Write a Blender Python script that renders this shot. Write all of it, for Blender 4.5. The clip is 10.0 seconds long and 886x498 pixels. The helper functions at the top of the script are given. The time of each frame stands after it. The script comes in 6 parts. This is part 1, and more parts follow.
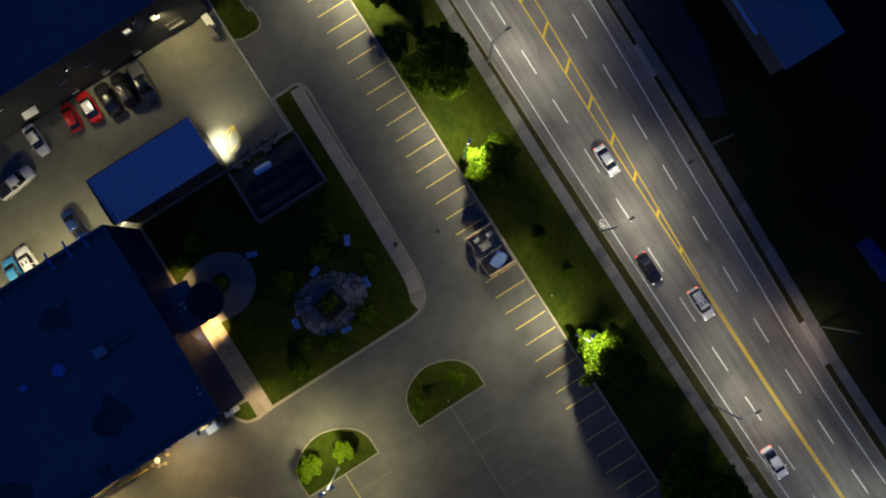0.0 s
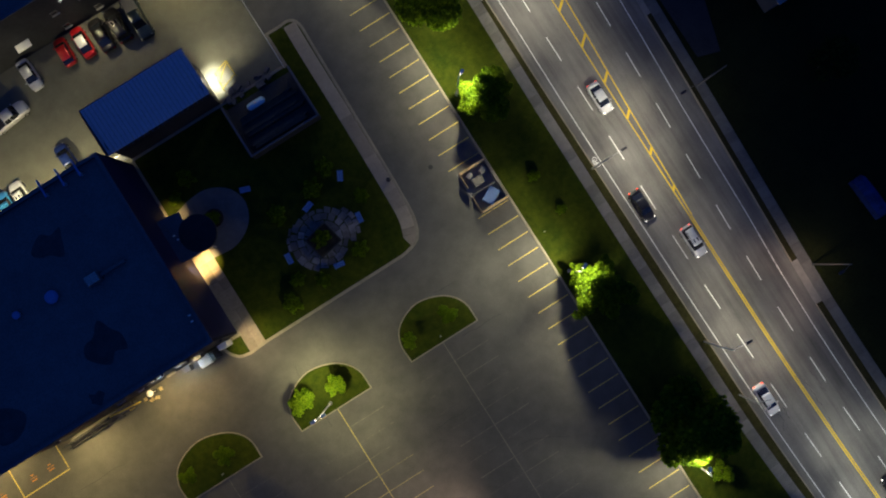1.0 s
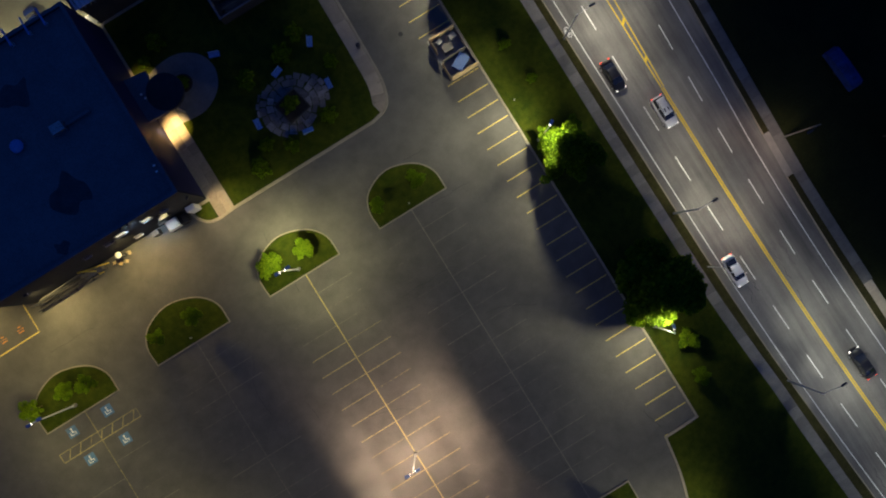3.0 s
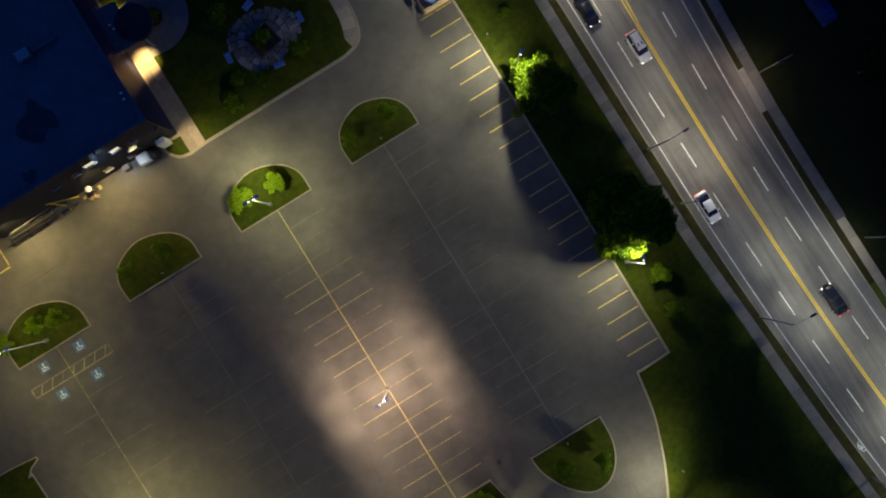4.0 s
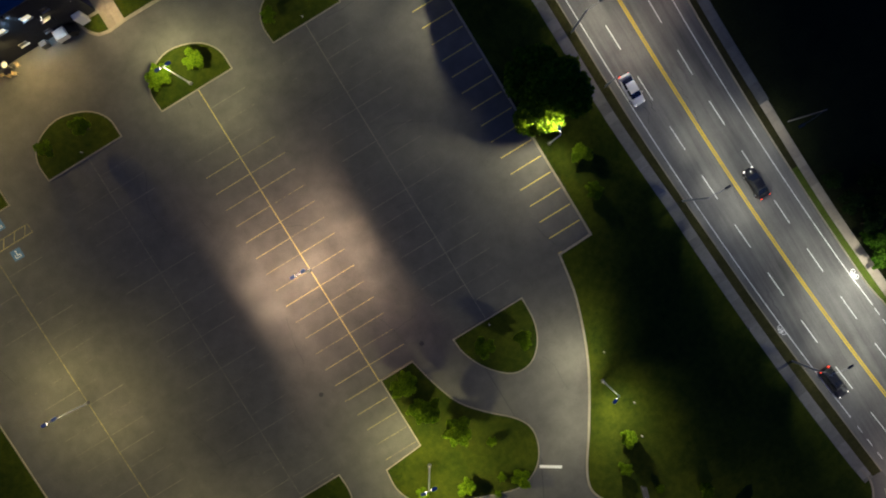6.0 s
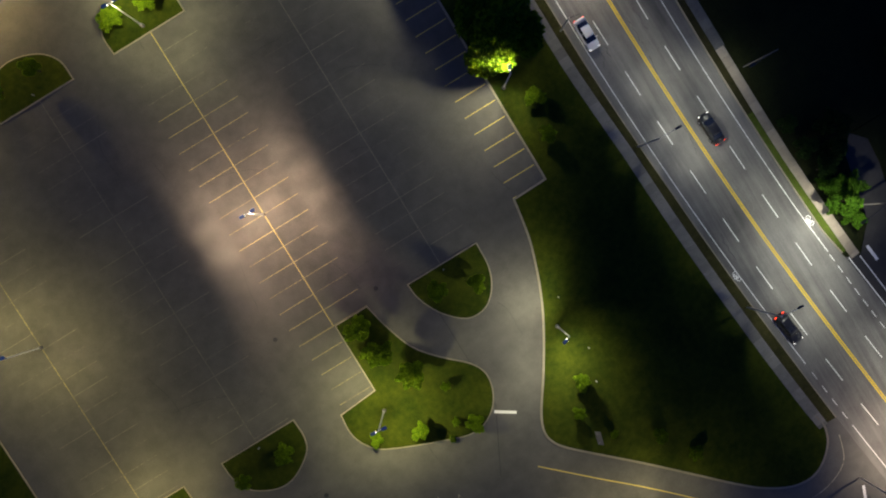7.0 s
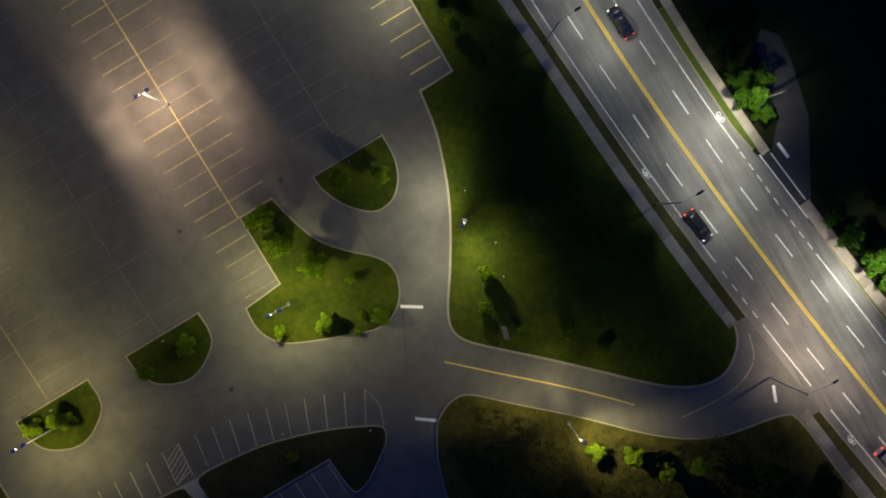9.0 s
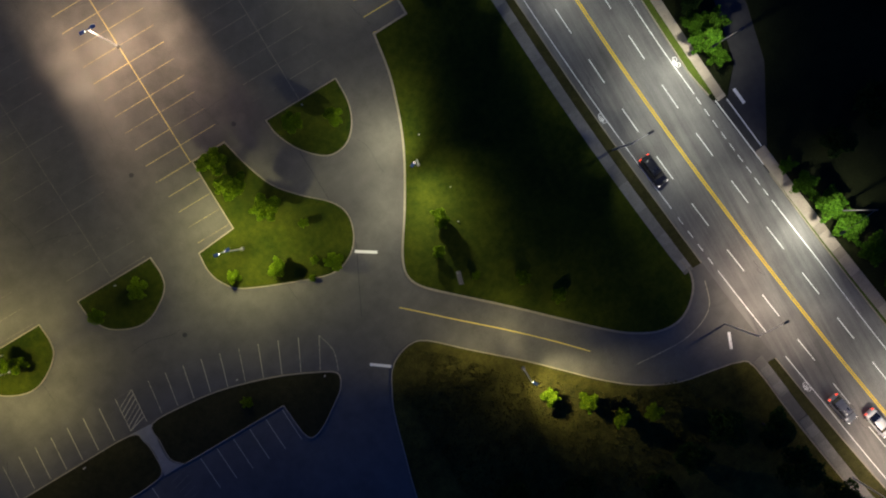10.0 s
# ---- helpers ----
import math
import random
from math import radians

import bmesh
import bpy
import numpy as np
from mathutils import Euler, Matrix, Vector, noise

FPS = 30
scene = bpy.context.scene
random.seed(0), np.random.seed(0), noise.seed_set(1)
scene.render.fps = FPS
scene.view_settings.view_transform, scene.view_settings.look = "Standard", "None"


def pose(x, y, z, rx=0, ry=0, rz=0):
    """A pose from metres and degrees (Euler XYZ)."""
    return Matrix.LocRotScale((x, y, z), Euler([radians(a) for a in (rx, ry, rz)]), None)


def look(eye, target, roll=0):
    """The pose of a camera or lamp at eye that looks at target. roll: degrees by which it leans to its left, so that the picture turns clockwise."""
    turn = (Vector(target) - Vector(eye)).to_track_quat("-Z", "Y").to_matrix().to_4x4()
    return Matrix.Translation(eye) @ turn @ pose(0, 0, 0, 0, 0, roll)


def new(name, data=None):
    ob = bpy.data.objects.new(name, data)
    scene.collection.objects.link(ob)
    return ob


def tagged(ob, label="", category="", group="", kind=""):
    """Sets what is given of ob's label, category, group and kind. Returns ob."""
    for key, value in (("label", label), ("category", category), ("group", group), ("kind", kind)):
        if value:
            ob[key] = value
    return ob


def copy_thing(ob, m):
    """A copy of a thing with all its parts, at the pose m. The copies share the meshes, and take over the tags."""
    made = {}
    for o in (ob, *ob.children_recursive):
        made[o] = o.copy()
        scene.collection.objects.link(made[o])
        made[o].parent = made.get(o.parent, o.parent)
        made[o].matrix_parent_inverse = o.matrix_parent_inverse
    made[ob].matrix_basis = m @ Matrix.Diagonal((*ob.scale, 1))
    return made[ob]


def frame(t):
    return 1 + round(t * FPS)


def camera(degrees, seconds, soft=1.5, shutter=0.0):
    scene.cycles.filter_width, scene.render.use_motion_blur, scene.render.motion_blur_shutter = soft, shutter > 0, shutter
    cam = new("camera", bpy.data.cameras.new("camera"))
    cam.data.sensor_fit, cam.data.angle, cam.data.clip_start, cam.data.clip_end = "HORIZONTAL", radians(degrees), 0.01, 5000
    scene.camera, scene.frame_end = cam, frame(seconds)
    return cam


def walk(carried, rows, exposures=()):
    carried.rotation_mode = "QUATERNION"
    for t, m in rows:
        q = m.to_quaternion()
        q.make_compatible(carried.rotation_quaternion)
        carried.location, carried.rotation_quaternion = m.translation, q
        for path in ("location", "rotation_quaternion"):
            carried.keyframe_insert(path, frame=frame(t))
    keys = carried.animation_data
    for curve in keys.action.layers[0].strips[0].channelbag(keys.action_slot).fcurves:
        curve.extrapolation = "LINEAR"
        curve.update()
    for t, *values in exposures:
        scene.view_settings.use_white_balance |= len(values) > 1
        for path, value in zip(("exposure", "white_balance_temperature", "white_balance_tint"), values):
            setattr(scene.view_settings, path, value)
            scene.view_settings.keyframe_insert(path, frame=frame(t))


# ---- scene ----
cam = camera(70.0, 10.0, 2.0)
PATH = [
    (0, pose(5.939, -7.392, 87.195, 1.604, -0.203, -32.386)),
    (0.5, pose(4.131, -11.233, 87.132, 1.539, -0.169, -32.325)),
    (1, pose(2.387, -15.123, 87.063, 1.355, -0.119, -32.243)),
    (1.5, pose(0.781, -19.151, 86.981, 1.173, -0.030, -32.117)),
    (2, pose(-0.575, -23.318, 86.905, 0.936, 0.094, -32.048)),
    (2.5, pose(-1.589, -27.511, 86.838, 0.651, 0.173, -31.839)),
    (4, pose(-3.292, -39.909, 86.488, -0.566, -0.004, -31.633)),
    (4.5, pose(-3.488, -44.128, 86.495, -0.919, -0.175, -31.582)),
    (5, pose(-3.422, -48.412, 86.547, -1.253, -0.333, -31.540)),
    (5.5, pose(-3.113, -52.776, 86.605, -1.545, -0.489, -31.482)),
    (7, pose(-1.096, -66.245, 86.834, -2.231, -0.819, -31.393)),
    (7.5, pose(-0.225, -70.954, 86.888, -2.348, -0.856, -31.298)),
    (8, pose(0.733, -75.731, 86.957, -2.428, -0.866, -31.238)),
    (8.5, pose(1.639, -80.402, 87.018, -2.394, -0.793, -31.162)),
    (9, pose(2.450, -84.989, 87.054, -2.566, -0.899, -31.041)),
    (9.5, pose(3.129, -89.416, 87.100, -2.788, -1.114, -31.063)),
    (10, pose(3.736, -93.710, 87.140, -3.081, -1.334, -30.985)),
]
walk(cam, PATH)
# ---- light ----
world = bpy.data.worlds.new("dusk_sky")
scene.world = world
world.use_nodes = True
bg = world.node_tree.nodes["Background"]
bg.inputs[0].default_value = (0.022, 0.118, 0.62, 1)
bg.inputs[1].default_value = 0.27


def lamp_spot(place, aim, watts, colour, degrees=150, blend=0.9, squeeze=(1, 1), size=0.25, turn=0):
    data = bpy.data.lights.new("lamp_light", "SPOT")
    data.energy, data.color = watts, colour
    data.spot_size, data.spot_blend, data.shadow_soft_size = radians(degrees), blend, size
    ob = new("lamp_light", data)
    ob.matrix_world = look(place, aim, turn) @ Matrix.Diagonal((squeeze[0], squeeze[1], 1, 1))
    return ob


WARM = (1.0, 0.86, 0.44)
PINK = (1.0, 0.72, 0.50)
WHITE = (1.0, 0.925, 0.70)
PALE = (0.95, 0.96, 0.80)
ENTRY = (1.0, 0.66, 0.26)


# ---- materials ----
def nodes_of(name):
    m = bpy.data.materials.new(name)
    m.use_nodes = True
    t = m.node_tree
    return m, t, t.nodes["Principled BSDF"]


def noise_tex(t, scale, detail=4.0, rough=0.6, stretch=None):
    co = t.nodes.new("ShaderNodeNewGeometry")
    n = t.nodes.new("ShaderNodeTexNoise")
    n.inputs["Scale"].default_value = scale
    n.inputs["Detail"].default_value = detail
    n.inputs["Roughness"].default_value = rough
    if stretch:
        mp = t.nodes.new("ShaderNodeMapping")
        mp.inputs["Scale"].default_value = stretch
        t.links.new(co.outputs["Position"], mp.inputs["Vector"])
        t.links.new(mp.outputs["Vector"], n.inputs["Vector"])
    else:
        t.links.new(co.outputs["Position"], n.inputs["Vector"])
    return n.outputs["Fac"]


def ramp(t, fac, stops):
    r = t.nodes.new("ShaderNodeValToRGB")
    while len(r.color_ramp.elements) < len(stops):
        r.color_ramp.elements.new(0.5)
    for e, (p, c) in zip(r.color_ramp.elements, stops):
        e.position, e.color = p, (*c, 1)
    t.links.new(fac, r.inputs["Fac"])
    return r.outputs["Color"]


def mix(t, fac, a, b, how="MIX"):
    m = t.nodes.new("ShaderNodeMix")
    m.data_type, m.blend_type = "RGBA", how
    for sock, v in ((m.inputs["Factor"], fac), (m.inputs["A"], a), (m.inputs["B"], b)):
        if hasattr(v, "is_linked"):
            t.links.new(v, sock)
        elif isinstance(v, (int, float)):
            sock.default_value = v
        else:
            sock.default_value = (*v, 1)
    return m.outputs["Result"]


def bump(t, bsdf, fac, strength, distance):
    b = t.nodes.new("ShaderNodeBump")
    b.inputs["Strength"].default_value, b.inputs["Distance"].default_value = strength, distance
    t.links.new(fac, b.inputs["Height"])
    t.links.new(b.outputs["Normal"], bsdf.inputs["Normal"])


def grey(v):
    return (v, v, v)


def surface(name, dark, light, big=0.12, mid=1.3, fine=14.0, rough=0.85, metal=0.0, relief=0.3, depth=0.01, vary=0.0, stretch=None, spec=0.3):
    """Base colour that wanders between two tones at three scales, with relief of the finest."""
    m, t, b = nodes_of(name)
    f1, f2, f3 = noise_tex(t, big, 3), noise_tex(t, mid, 5, 0.65, stretch), noise_tex(t, fine, 2)
    base = ramp(t, f1, [(0.33, dark), (0.68, light)])
    base = mix(t, 0.5, base, ramp(t, f2, [(0.3, dark), (0.7, light)]))
    base = mix(t, 0.35, base, ramp(t, f3, [(0.3, grey(0.25)), (0.7, grey(0.8))]), "OVERLAY")
    if vary:
        info = t.nodes.new("ShaderNodeObjectInfo")
        base = mix(t, vary, base, ramp(t, info.outputs["Random"], [(0.0, grey(0.15)), (1.0, grey(0.85))]), "OVERLAY")
    t.links.new(base, b.inputs["Base Color"])
    b.inputs["Roughness"].default_value, b.inputs["Metallic"].default_value = rough, metal
    b.inputs["Specular IOR Level"].default_value = spec
    bump(t, b, f3, relief, depth)
    return m


def paint_mark(name, paint, under, lo=0.38, hi=0.62):
    """Worn road paint: breaks up into the asphalt below, each line by its own amount."""
    m, t, b = nodes_of(name)
    f, f2 = noise_tex(t, 2.2, 6, 0.75), noise_tex(t, 0.35, 3)
    info = t.nodes.new("ShaderNodeObjectInfo")
    s = t.nodes.new("ShaderNodeMath")
    s.operation = "MULTIPLY_ADD"
    t.links.new(info.outputs["Random"], s.inputs[0])
    s.inputs[1].default_value = -0.22
    t.links.new(f, s.inputs[2])
    s2 = t.nodes.new("ShaderNodeMath")
    s2.operation = "MULTIPLY_ADD"
    t.links.new(f2, s2.inputs[0])
    s2.inputs[1].default_value = 0.25
    t.links.new(s.outputs[0], s2.inputs[2])
    c = ramp(t, s2.outputs[0], [(lo, under), (hi, paint)])
    t.links.new(c, b.inputs["Base Color"])
    b.inputs["Roughness"].default_value = 0.75
    b.inputs["Specular IOR Level"].default_value = 0.3
    return m


def plain(name, colour, rough=0.5, metal=0.0, spec=0.5, coat=0.0):
    m, t, b = nodes_of(name)
    f, f2 = noise_tex(t, 3.0, 4), noise_tex(t, 25.0, 2)
    c = mix(t, 0.35, colour, ramp(t, f, [(0.3, grey(0.3)), (0.7, grey(0.7))]), "OVERLAY")
    t.links.new(c, b.inputs["Base Color"])
    b.inputs["Roughness"].default_value, b.inputs["Metallic"].default_value = rough, metal
    b.inputs["Specular IOR Level"].default_value, b.inputs["Coat Weight"].default_value = spec, coat
    bump(t, b, f2, 0.08, 0.002)
    return m


def glow(name, colour, strength):
    m, t, b = nodes_of(name)
    b.inputs["Base Color"].default_value = (*colour, 1)
    b.inputs["Emission Color"].default_value = (*colour, 1)
    b.inputs["Emission Strength"].default_value = strength
    return m


def leaf_mat(name, dark, light):
    m, t, b = nodes_of(name)
    g = t.nodes.new("ShaderNodeNewGeometry")
    c = ramp(t, g.outputs["Random Per Island"], [(0.0, dark), (1.0, light)])
    c = mix(t, 0.4, c, ramp(t, noise_tex(t, 0.9, 3), [(0.3, grey(0.25)), (0.7, grey(0.75))]), "OVERLAY")
    t.links.new(c, b.inputs["Base Color"])
    b.inputs["Roughness"].default_value = 0.8
    b.inputs["Specular IOR Level"].default_value = 0.08
    tr = t.nodes.new("ShaderNodeBsdfTranslucent")
    t.links.new(c, tr.inputs["Color"])
    ms = t.nodes.new("ShaderNodeMixShader")
    ms.inputs[0].default_value = 0.4
    t.links.new(b.outputs[0], ms.inputs[1])
    t.links.new(tr.outputs[0], ms.inputs[2])
    t.links.new(ms.outputs[0], t.nodes["Material Output"].inputs["Surface"])
    return m


LOT = (0.085, 0.082, 0.078)
M_LOT = surface("lot_asphalt", (0.070, 0.068, 0.063), (0.130, 0.126, 0.115), 0.035, 0.45, 9.0, 0.9, relief=0.4, depth=0.006)
M_ROAD = surface("road_asphalt", (0.070, 0.068, 0.066), (0.200, 0.192, 0.180), 0.11, 0.9, 12.0, 0.8, relief=0.35, depth=0.006, stretch=(1.5, 0.07, 1))
M_YARD = surface("yard_asphalt", (0.098, 0.098, 0.078), (0.165, 0.164, 0.128), 0.08, 0.7, 9.0, 0.9)
M_PATCH = surface("tar_patch", (0.03, 0.03, 0.031), (0.055, 0.054, 0.054), 0.2, 1.5, 12.0, 0.7)
M_CONC = surface("concrete", (0.17, 0.165, 0.155), (0.27, 0.26, 0.24), 0.2, 1.4, 18.0, 0.85, vary=0.25)
M_KERB = surface("kerb_concrete", (0.20, 0.175, 0.13), (0.31, 0.275, 0.21), 0.25, 1.8, 15.0, 0.85)
M_PAVER = surface("beige_paving", (0.20, 0.165, 0.125), (0.28, 0.235, 0.18), 0.3, 1.4, 10.0, 0.85, vary=0.3)
M_FLAG = surface("flagstone", (0.08, 0.075, 0.07), (0.25, 0.23, 0.215), 0.6, 2.2, 12.0, 0.8, vary=0.6)
M_GRASS = surface("lawn", (0.010, 0.023, 0.002), (0.054, 0.066, 0.005), 0.16, 1.1, 7.0, 0.95, relief=0.9, depth=0.05, spec=0.1)
M_VERGE = surface("verge_grass", (0.020, 0.021, 0.007), (0.056, 0.052, 0.017), 0.22, 1.4, 7.0, 0.95, relief=0.9, depth=0.05, spec=0.1)
M_GREEN = surface("lush_verge_grass", (0.035, 0.055, 0.008), (0.085, 0.115, 0.018), 0.25, 1.2, 7.0, 0.95, relief=0.9, depth=0.05, spec=0.1)
M_FOOT = surface("warm_concrete", (0.23, 0.195, 0.155), (0.33, 0.285, 0.225), 0.2, 1.4, 18.0, 0.85, vary=0.3)
M_CLAD = surface("navy_metal_cladding", (0.007, 0.009, 0.045), (0.012, 0.016, 0.070), 0.3, 2.0, 9.0, 0.6)
M_DRY = surface("dry_lawn", (0.014, 0.015, 0.006), (0.042, 0.038, 0.015), 0.16, 1.1, 7.0, 0.95, relief=0.9, depth=0.05, spec=0.1)
# darker than the roof sheet, standing for the shade at its ribs
M_SEAM = plain("shaded_seam", (0.30, 0.30, 0.29), 0.5)
M_ROUGH = surface("rough_grass", (0.014, 0.016, 0.004), (0.088, 0.080, 0.016), 0.16, 0.8, 4.0, 0.95, relief=1.0, depth=0.15, spec=0.1)
# near-black grass colour: the missing light out there is put into it
M_UNLIT = surface("field", (0.006, 0.009, 0.003), (0.020, 0.024, 0.007), 0.05, 0.5, 3.0, 0.95, relief=0.8, depth=0.1, spec=0.1)
M_MULCH = surface("mulch_bed", (0.015, 0.012, 0.008), (0.05, 0.04, 0.025), 0.5, 3.0, 15.0, 0.95, relief=0.9, depth=0.05)
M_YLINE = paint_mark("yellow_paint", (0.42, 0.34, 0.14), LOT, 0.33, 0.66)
M_YBOLD = paint_mark("fresh_yellow_paint", (0.62, 0.47, 0.12), LOT, 0.24, 0.46)
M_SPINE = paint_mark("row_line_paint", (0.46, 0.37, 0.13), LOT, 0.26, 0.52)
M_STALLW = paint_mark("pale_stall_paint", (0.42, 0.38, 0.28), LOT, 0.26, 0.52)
M_FAINT = paint_mark("faint_paint", (0.21, 0.19, 0.15), LOT, 0.40, 0.70)
M_ROADY = paint_mark("road_yellow", (0.64, 0.44, 0.03), (0.12, 0.12, 0.12), 0.18, 0.42)
M_ROADW = paint_mark("road_white", (0.80, 0.80, 0.78), (0.12, 0.12, 0.12), 0.20, 0.44)
M_BLUE = paint_mark("sign_blue_paint", (0.10, 0.20, 0.34), LOT, 0.25, 0.5)
M_ORANGE = paint_mark("orange_paint", (0.55, 0.22, 0.05), LOT, 0.30, 0.5)
M_ROOF = surface("roof_membrane", (0.085, 0.09, 0.10), (0.14, 0.145, 0.155), 0.06, 0.5, 6.0, 0.8)
M_ROOFD = surface("roof_patch", (0.040, 0.042, 0.047), (0.075, 0.078, 0.085), 0.2, 0.8, 6.0, 0.9)
M_METAL = plain("blue_metal_sheet", (0.62, 0.56, 0.62), 0.45, 0.0, 0.5)
M_WALL = surface("wall_render", (0.10, 0.095, 0.09), (0.16, 0.15, 0.14), 0.2, 1.5, 10.0, 0.85)
M_SLATE = surface("slate_cladding", (0.014, 0.015, 0.019), (0.032, 0.034, 0.040), 0.3, 2.0, 12.0, 0.8)
M_TRIM = plain("pale_trim", (0.22, 0.215, 0.21), 0.6)
M_GALV = plain("galvanised_steel", (0.52, 0.53, 0.54), 0.45, 0.6)
M_POLE = plain("pale_painted_pole", (0.70, 0.70, 0.68), 0.5)
M_HEAD = plain("luminaire_housing", (0.16, 0.24, 0.45), 0.35, 0.2)
M_DARK = plain("dark_steel", (0.03, 0.03, 0.034), 0.5, 0.3)
M_WOOD = surface("weathered_wood", (0.14, 0.10, 0.06), (0.26, 0.20, 0.13), 0.8, 4.0, 20.0, 0.8, stretch=(1, 8, 8))
M_OLDW = surface("old_grey_planks", (0.03, 0.03, 0.027), (0.085, 0.085, 0.075), 0.6, 3.0, 16.0, 0.9, vary=0.4)
M_BARK = surface("bark", (0.05, 0.035, 0.022), (0.12, 0.09, 0.06), 0.8, 4.0, 20.0, 0.9)
M_TAN = surface("tan_block", (0.38, 0.28, 0.15), (0.55, 0.42, 0.24), 0.4, 2.0, 12.0, 0.85)
M_WHITE = plain("white_paint", (0.78, 0.77, 0.74), 0.45)
M_YELLOW = plain("yellow_steel", (0.65, 0.48, 0.05), 0.45)
M_BENCH = plain("blue_bench", (0.10, 0.22, 0.50), 0.5)
M_TANK = plain("pale_blue_enamel", (0.52, 0.76, 0.86), 0.4)
M_WALKC = surface("pavement_concrete", (0.130, 0.123, 0.108), (0.205, 0.195, 0.172), 0.2, 1.4, 18.0, 0.85, vary=0.3)
M_OLDC = surface("old_dark_concrete", (0.085, 0.085, 0.083), (0.15, 0.148, 0.142), 0.2, 1.4, 18.0, 0.85, vary=0.25)
M_TYRE = plain("tyre_rubber", (0.012, 0.012, 0.012), 0.85)
M_RIM = plain("alloy_rim", (0.55, 0.55, 0.57), 0.3, 0.9)
M_GLASS = plain("tinted_glass", (0.012, 0.014, 0.018), 0.06, 0.0, 0.8, 0.5)
M_LENS = glow("lamp_lens", (1.0, 0.88, 0.6), 14.0)
M_LENSW = glow("street_lens", (1.0, 0.95, 0.88), 16.0)
M_HEADL = glow("headlight_glass", (1.0, 0.95, 0.85), 2.2)
M_TAILL = glow("tail_light_glass", (1.0, 0.06, 0.02), 3.0)
M_TAILD = plain("red_lens", (0.25, 0.01, 0.01), 0.2)
M_HEADD = plain("clear_lens", (0.22, 0.22, 0.22), 0.15)
M_LITWIN = glow("lit_window", (1.0, 0.90, 0.62), 0.8)
M_TARP = surface("blue_tarpaulin_cloth", (0.006, 0.014, 0.06), (0.016, 0.045, 0.20), 0.5, 2.0, 9.0, 0.6)
M_LANE = surface("side_street_asphalt", (0.028, 0.028, 0.029), (0.055, 0.054, 0.052), 0.15, 0.9, 12.0, 0.9)
M_ROOFPALE = surface("pale_roofing", (0.22, 0.215, 0.22), (0.30, 0.295, 0.30), 0.3, 1.5, 9.0, 0.85)
M_DIM = surface("dim_roofing", (0.17, 0.18, 0.20), (0.24, 0.25, 0.27), 0.2, 1.5, 8.0, 0.8)
M_LEAF = leaf_mat("leaves", (0.035, 0.075, 0.003), (0.130, 0.210, 0.006))
M_LEAFY = leaf_mat("young_leaves", (0.055, 0.115, 0.004), (0.180, 0.280, 0.010))
M_LEAFG = leaf_mat("green_leaves", (0.022, 0.070, 0.004), (0.085, 0.190, 0.012))
M_WEED = leaf_mat("weed_leaves", (0.020, 0.024, 0.006), (0.085, 0.080, 0.022))
# shaded copy of the leaves, for crowns that no lamp reaches
M_LEAFSHADE = leaf_mat("shaded_leaves", (0.012, 0.028, 0.006), (0.035, 0.070, 0.014))


# ---- building blocks ----
from mathutils.geometry import tessellate_polygon

def mesh_of(name, verts, faces, smooth=False):
    me = bpy.data.meshes.new(name)
    me.from_pydata([tuple(v) for v in verts], [], [tuple(f) for f in faces])
    me.update()
    if smooth:
        me.shade_smooth()
    return me


def bm_mesh(name, bm, smooth=False):
    bmesh.ops.recalc_face_normals(bm, faces=bm.faces)
    me = bpy.data.meshes.new(name)
    bm.to_mesh(me)
    bm.free()
    if smooth:
        me.shade_smooth()
    return me


def part(name, data, material, parent=None, label="", at=None):
    """One mesh object under a thing or a part (or on its own)."""
    if isinstance(data, bmesh.types.BMesh):
        data = bm_mesh(name, data)
    if not data.materials:
        data.materials.append(material)
    ob = new(name, data)
    if parent is not None:
        ob.parent = parent
    if at is not None:
        ob.matrix_basis = at
    if label:
        ob["label"] = label
    return ob


def thing(name, at, label, category, group="", kind=""):
    ob = new(name)
    ob.empty_display_size = 0.3
    ob.matrix_basis = at
    return tagged(ob, label, category, group, kind)


def box(bm, lo, hi, bevel=0.0):
    vs = [bm.verts.new((x, y, z)) for z in (lo[2], hi[2]) for y in (lo[1], hi[1]) for x in (lo[0], hi[0])]
    fs = [bm.faces.new([vs[i] for i in f]) for f in ((0, 2, 3, 1), (4, 5, 7, 6), (0, 1, 5, 4), (1, 3, 7, 5), (3, 2, 6, 7), (2, 0, 4, 6))]
    if bevel:
        bmesh.ops.bevel(bm, geom=list({e for f in fs for e in f.edges}), offset=bevel, segments=1, affect="EDGES")
    return bm


def boxes(*pairs, bevel=0.0):
    bm = bmesh.new()
    for lo, hi in pairs:
        box(bm, lo, hi, bevel)
    return bm


def tube(bm, a, b, r0, r1=None, n=8):
    """A tapered round bar from a to b."""
    a, b = Vector(a), Vector(b)
    r1 = r0 if r1 is None else r1
    q = (b - a).to_track_quat("Z", "Y")
    rings = []
    for c, r in ((a, r0), (b, r1)):
        rings.append([bm.verts.new(c + q @ Vector((r * math.cos(2 * math.pi * i / n), r * math.sin(2 * math.pi * i / n), 0))) for i in range(n)])
    for i in range(n):
        bm.faces.new((rings[0][i], rings[0][(i + 1) % n], rings[1][(i + 1) % n], rings[1][i]))
    bm.faces.new(rings[0][::-1])
    bm.faces.new(rings[1])
    return bm


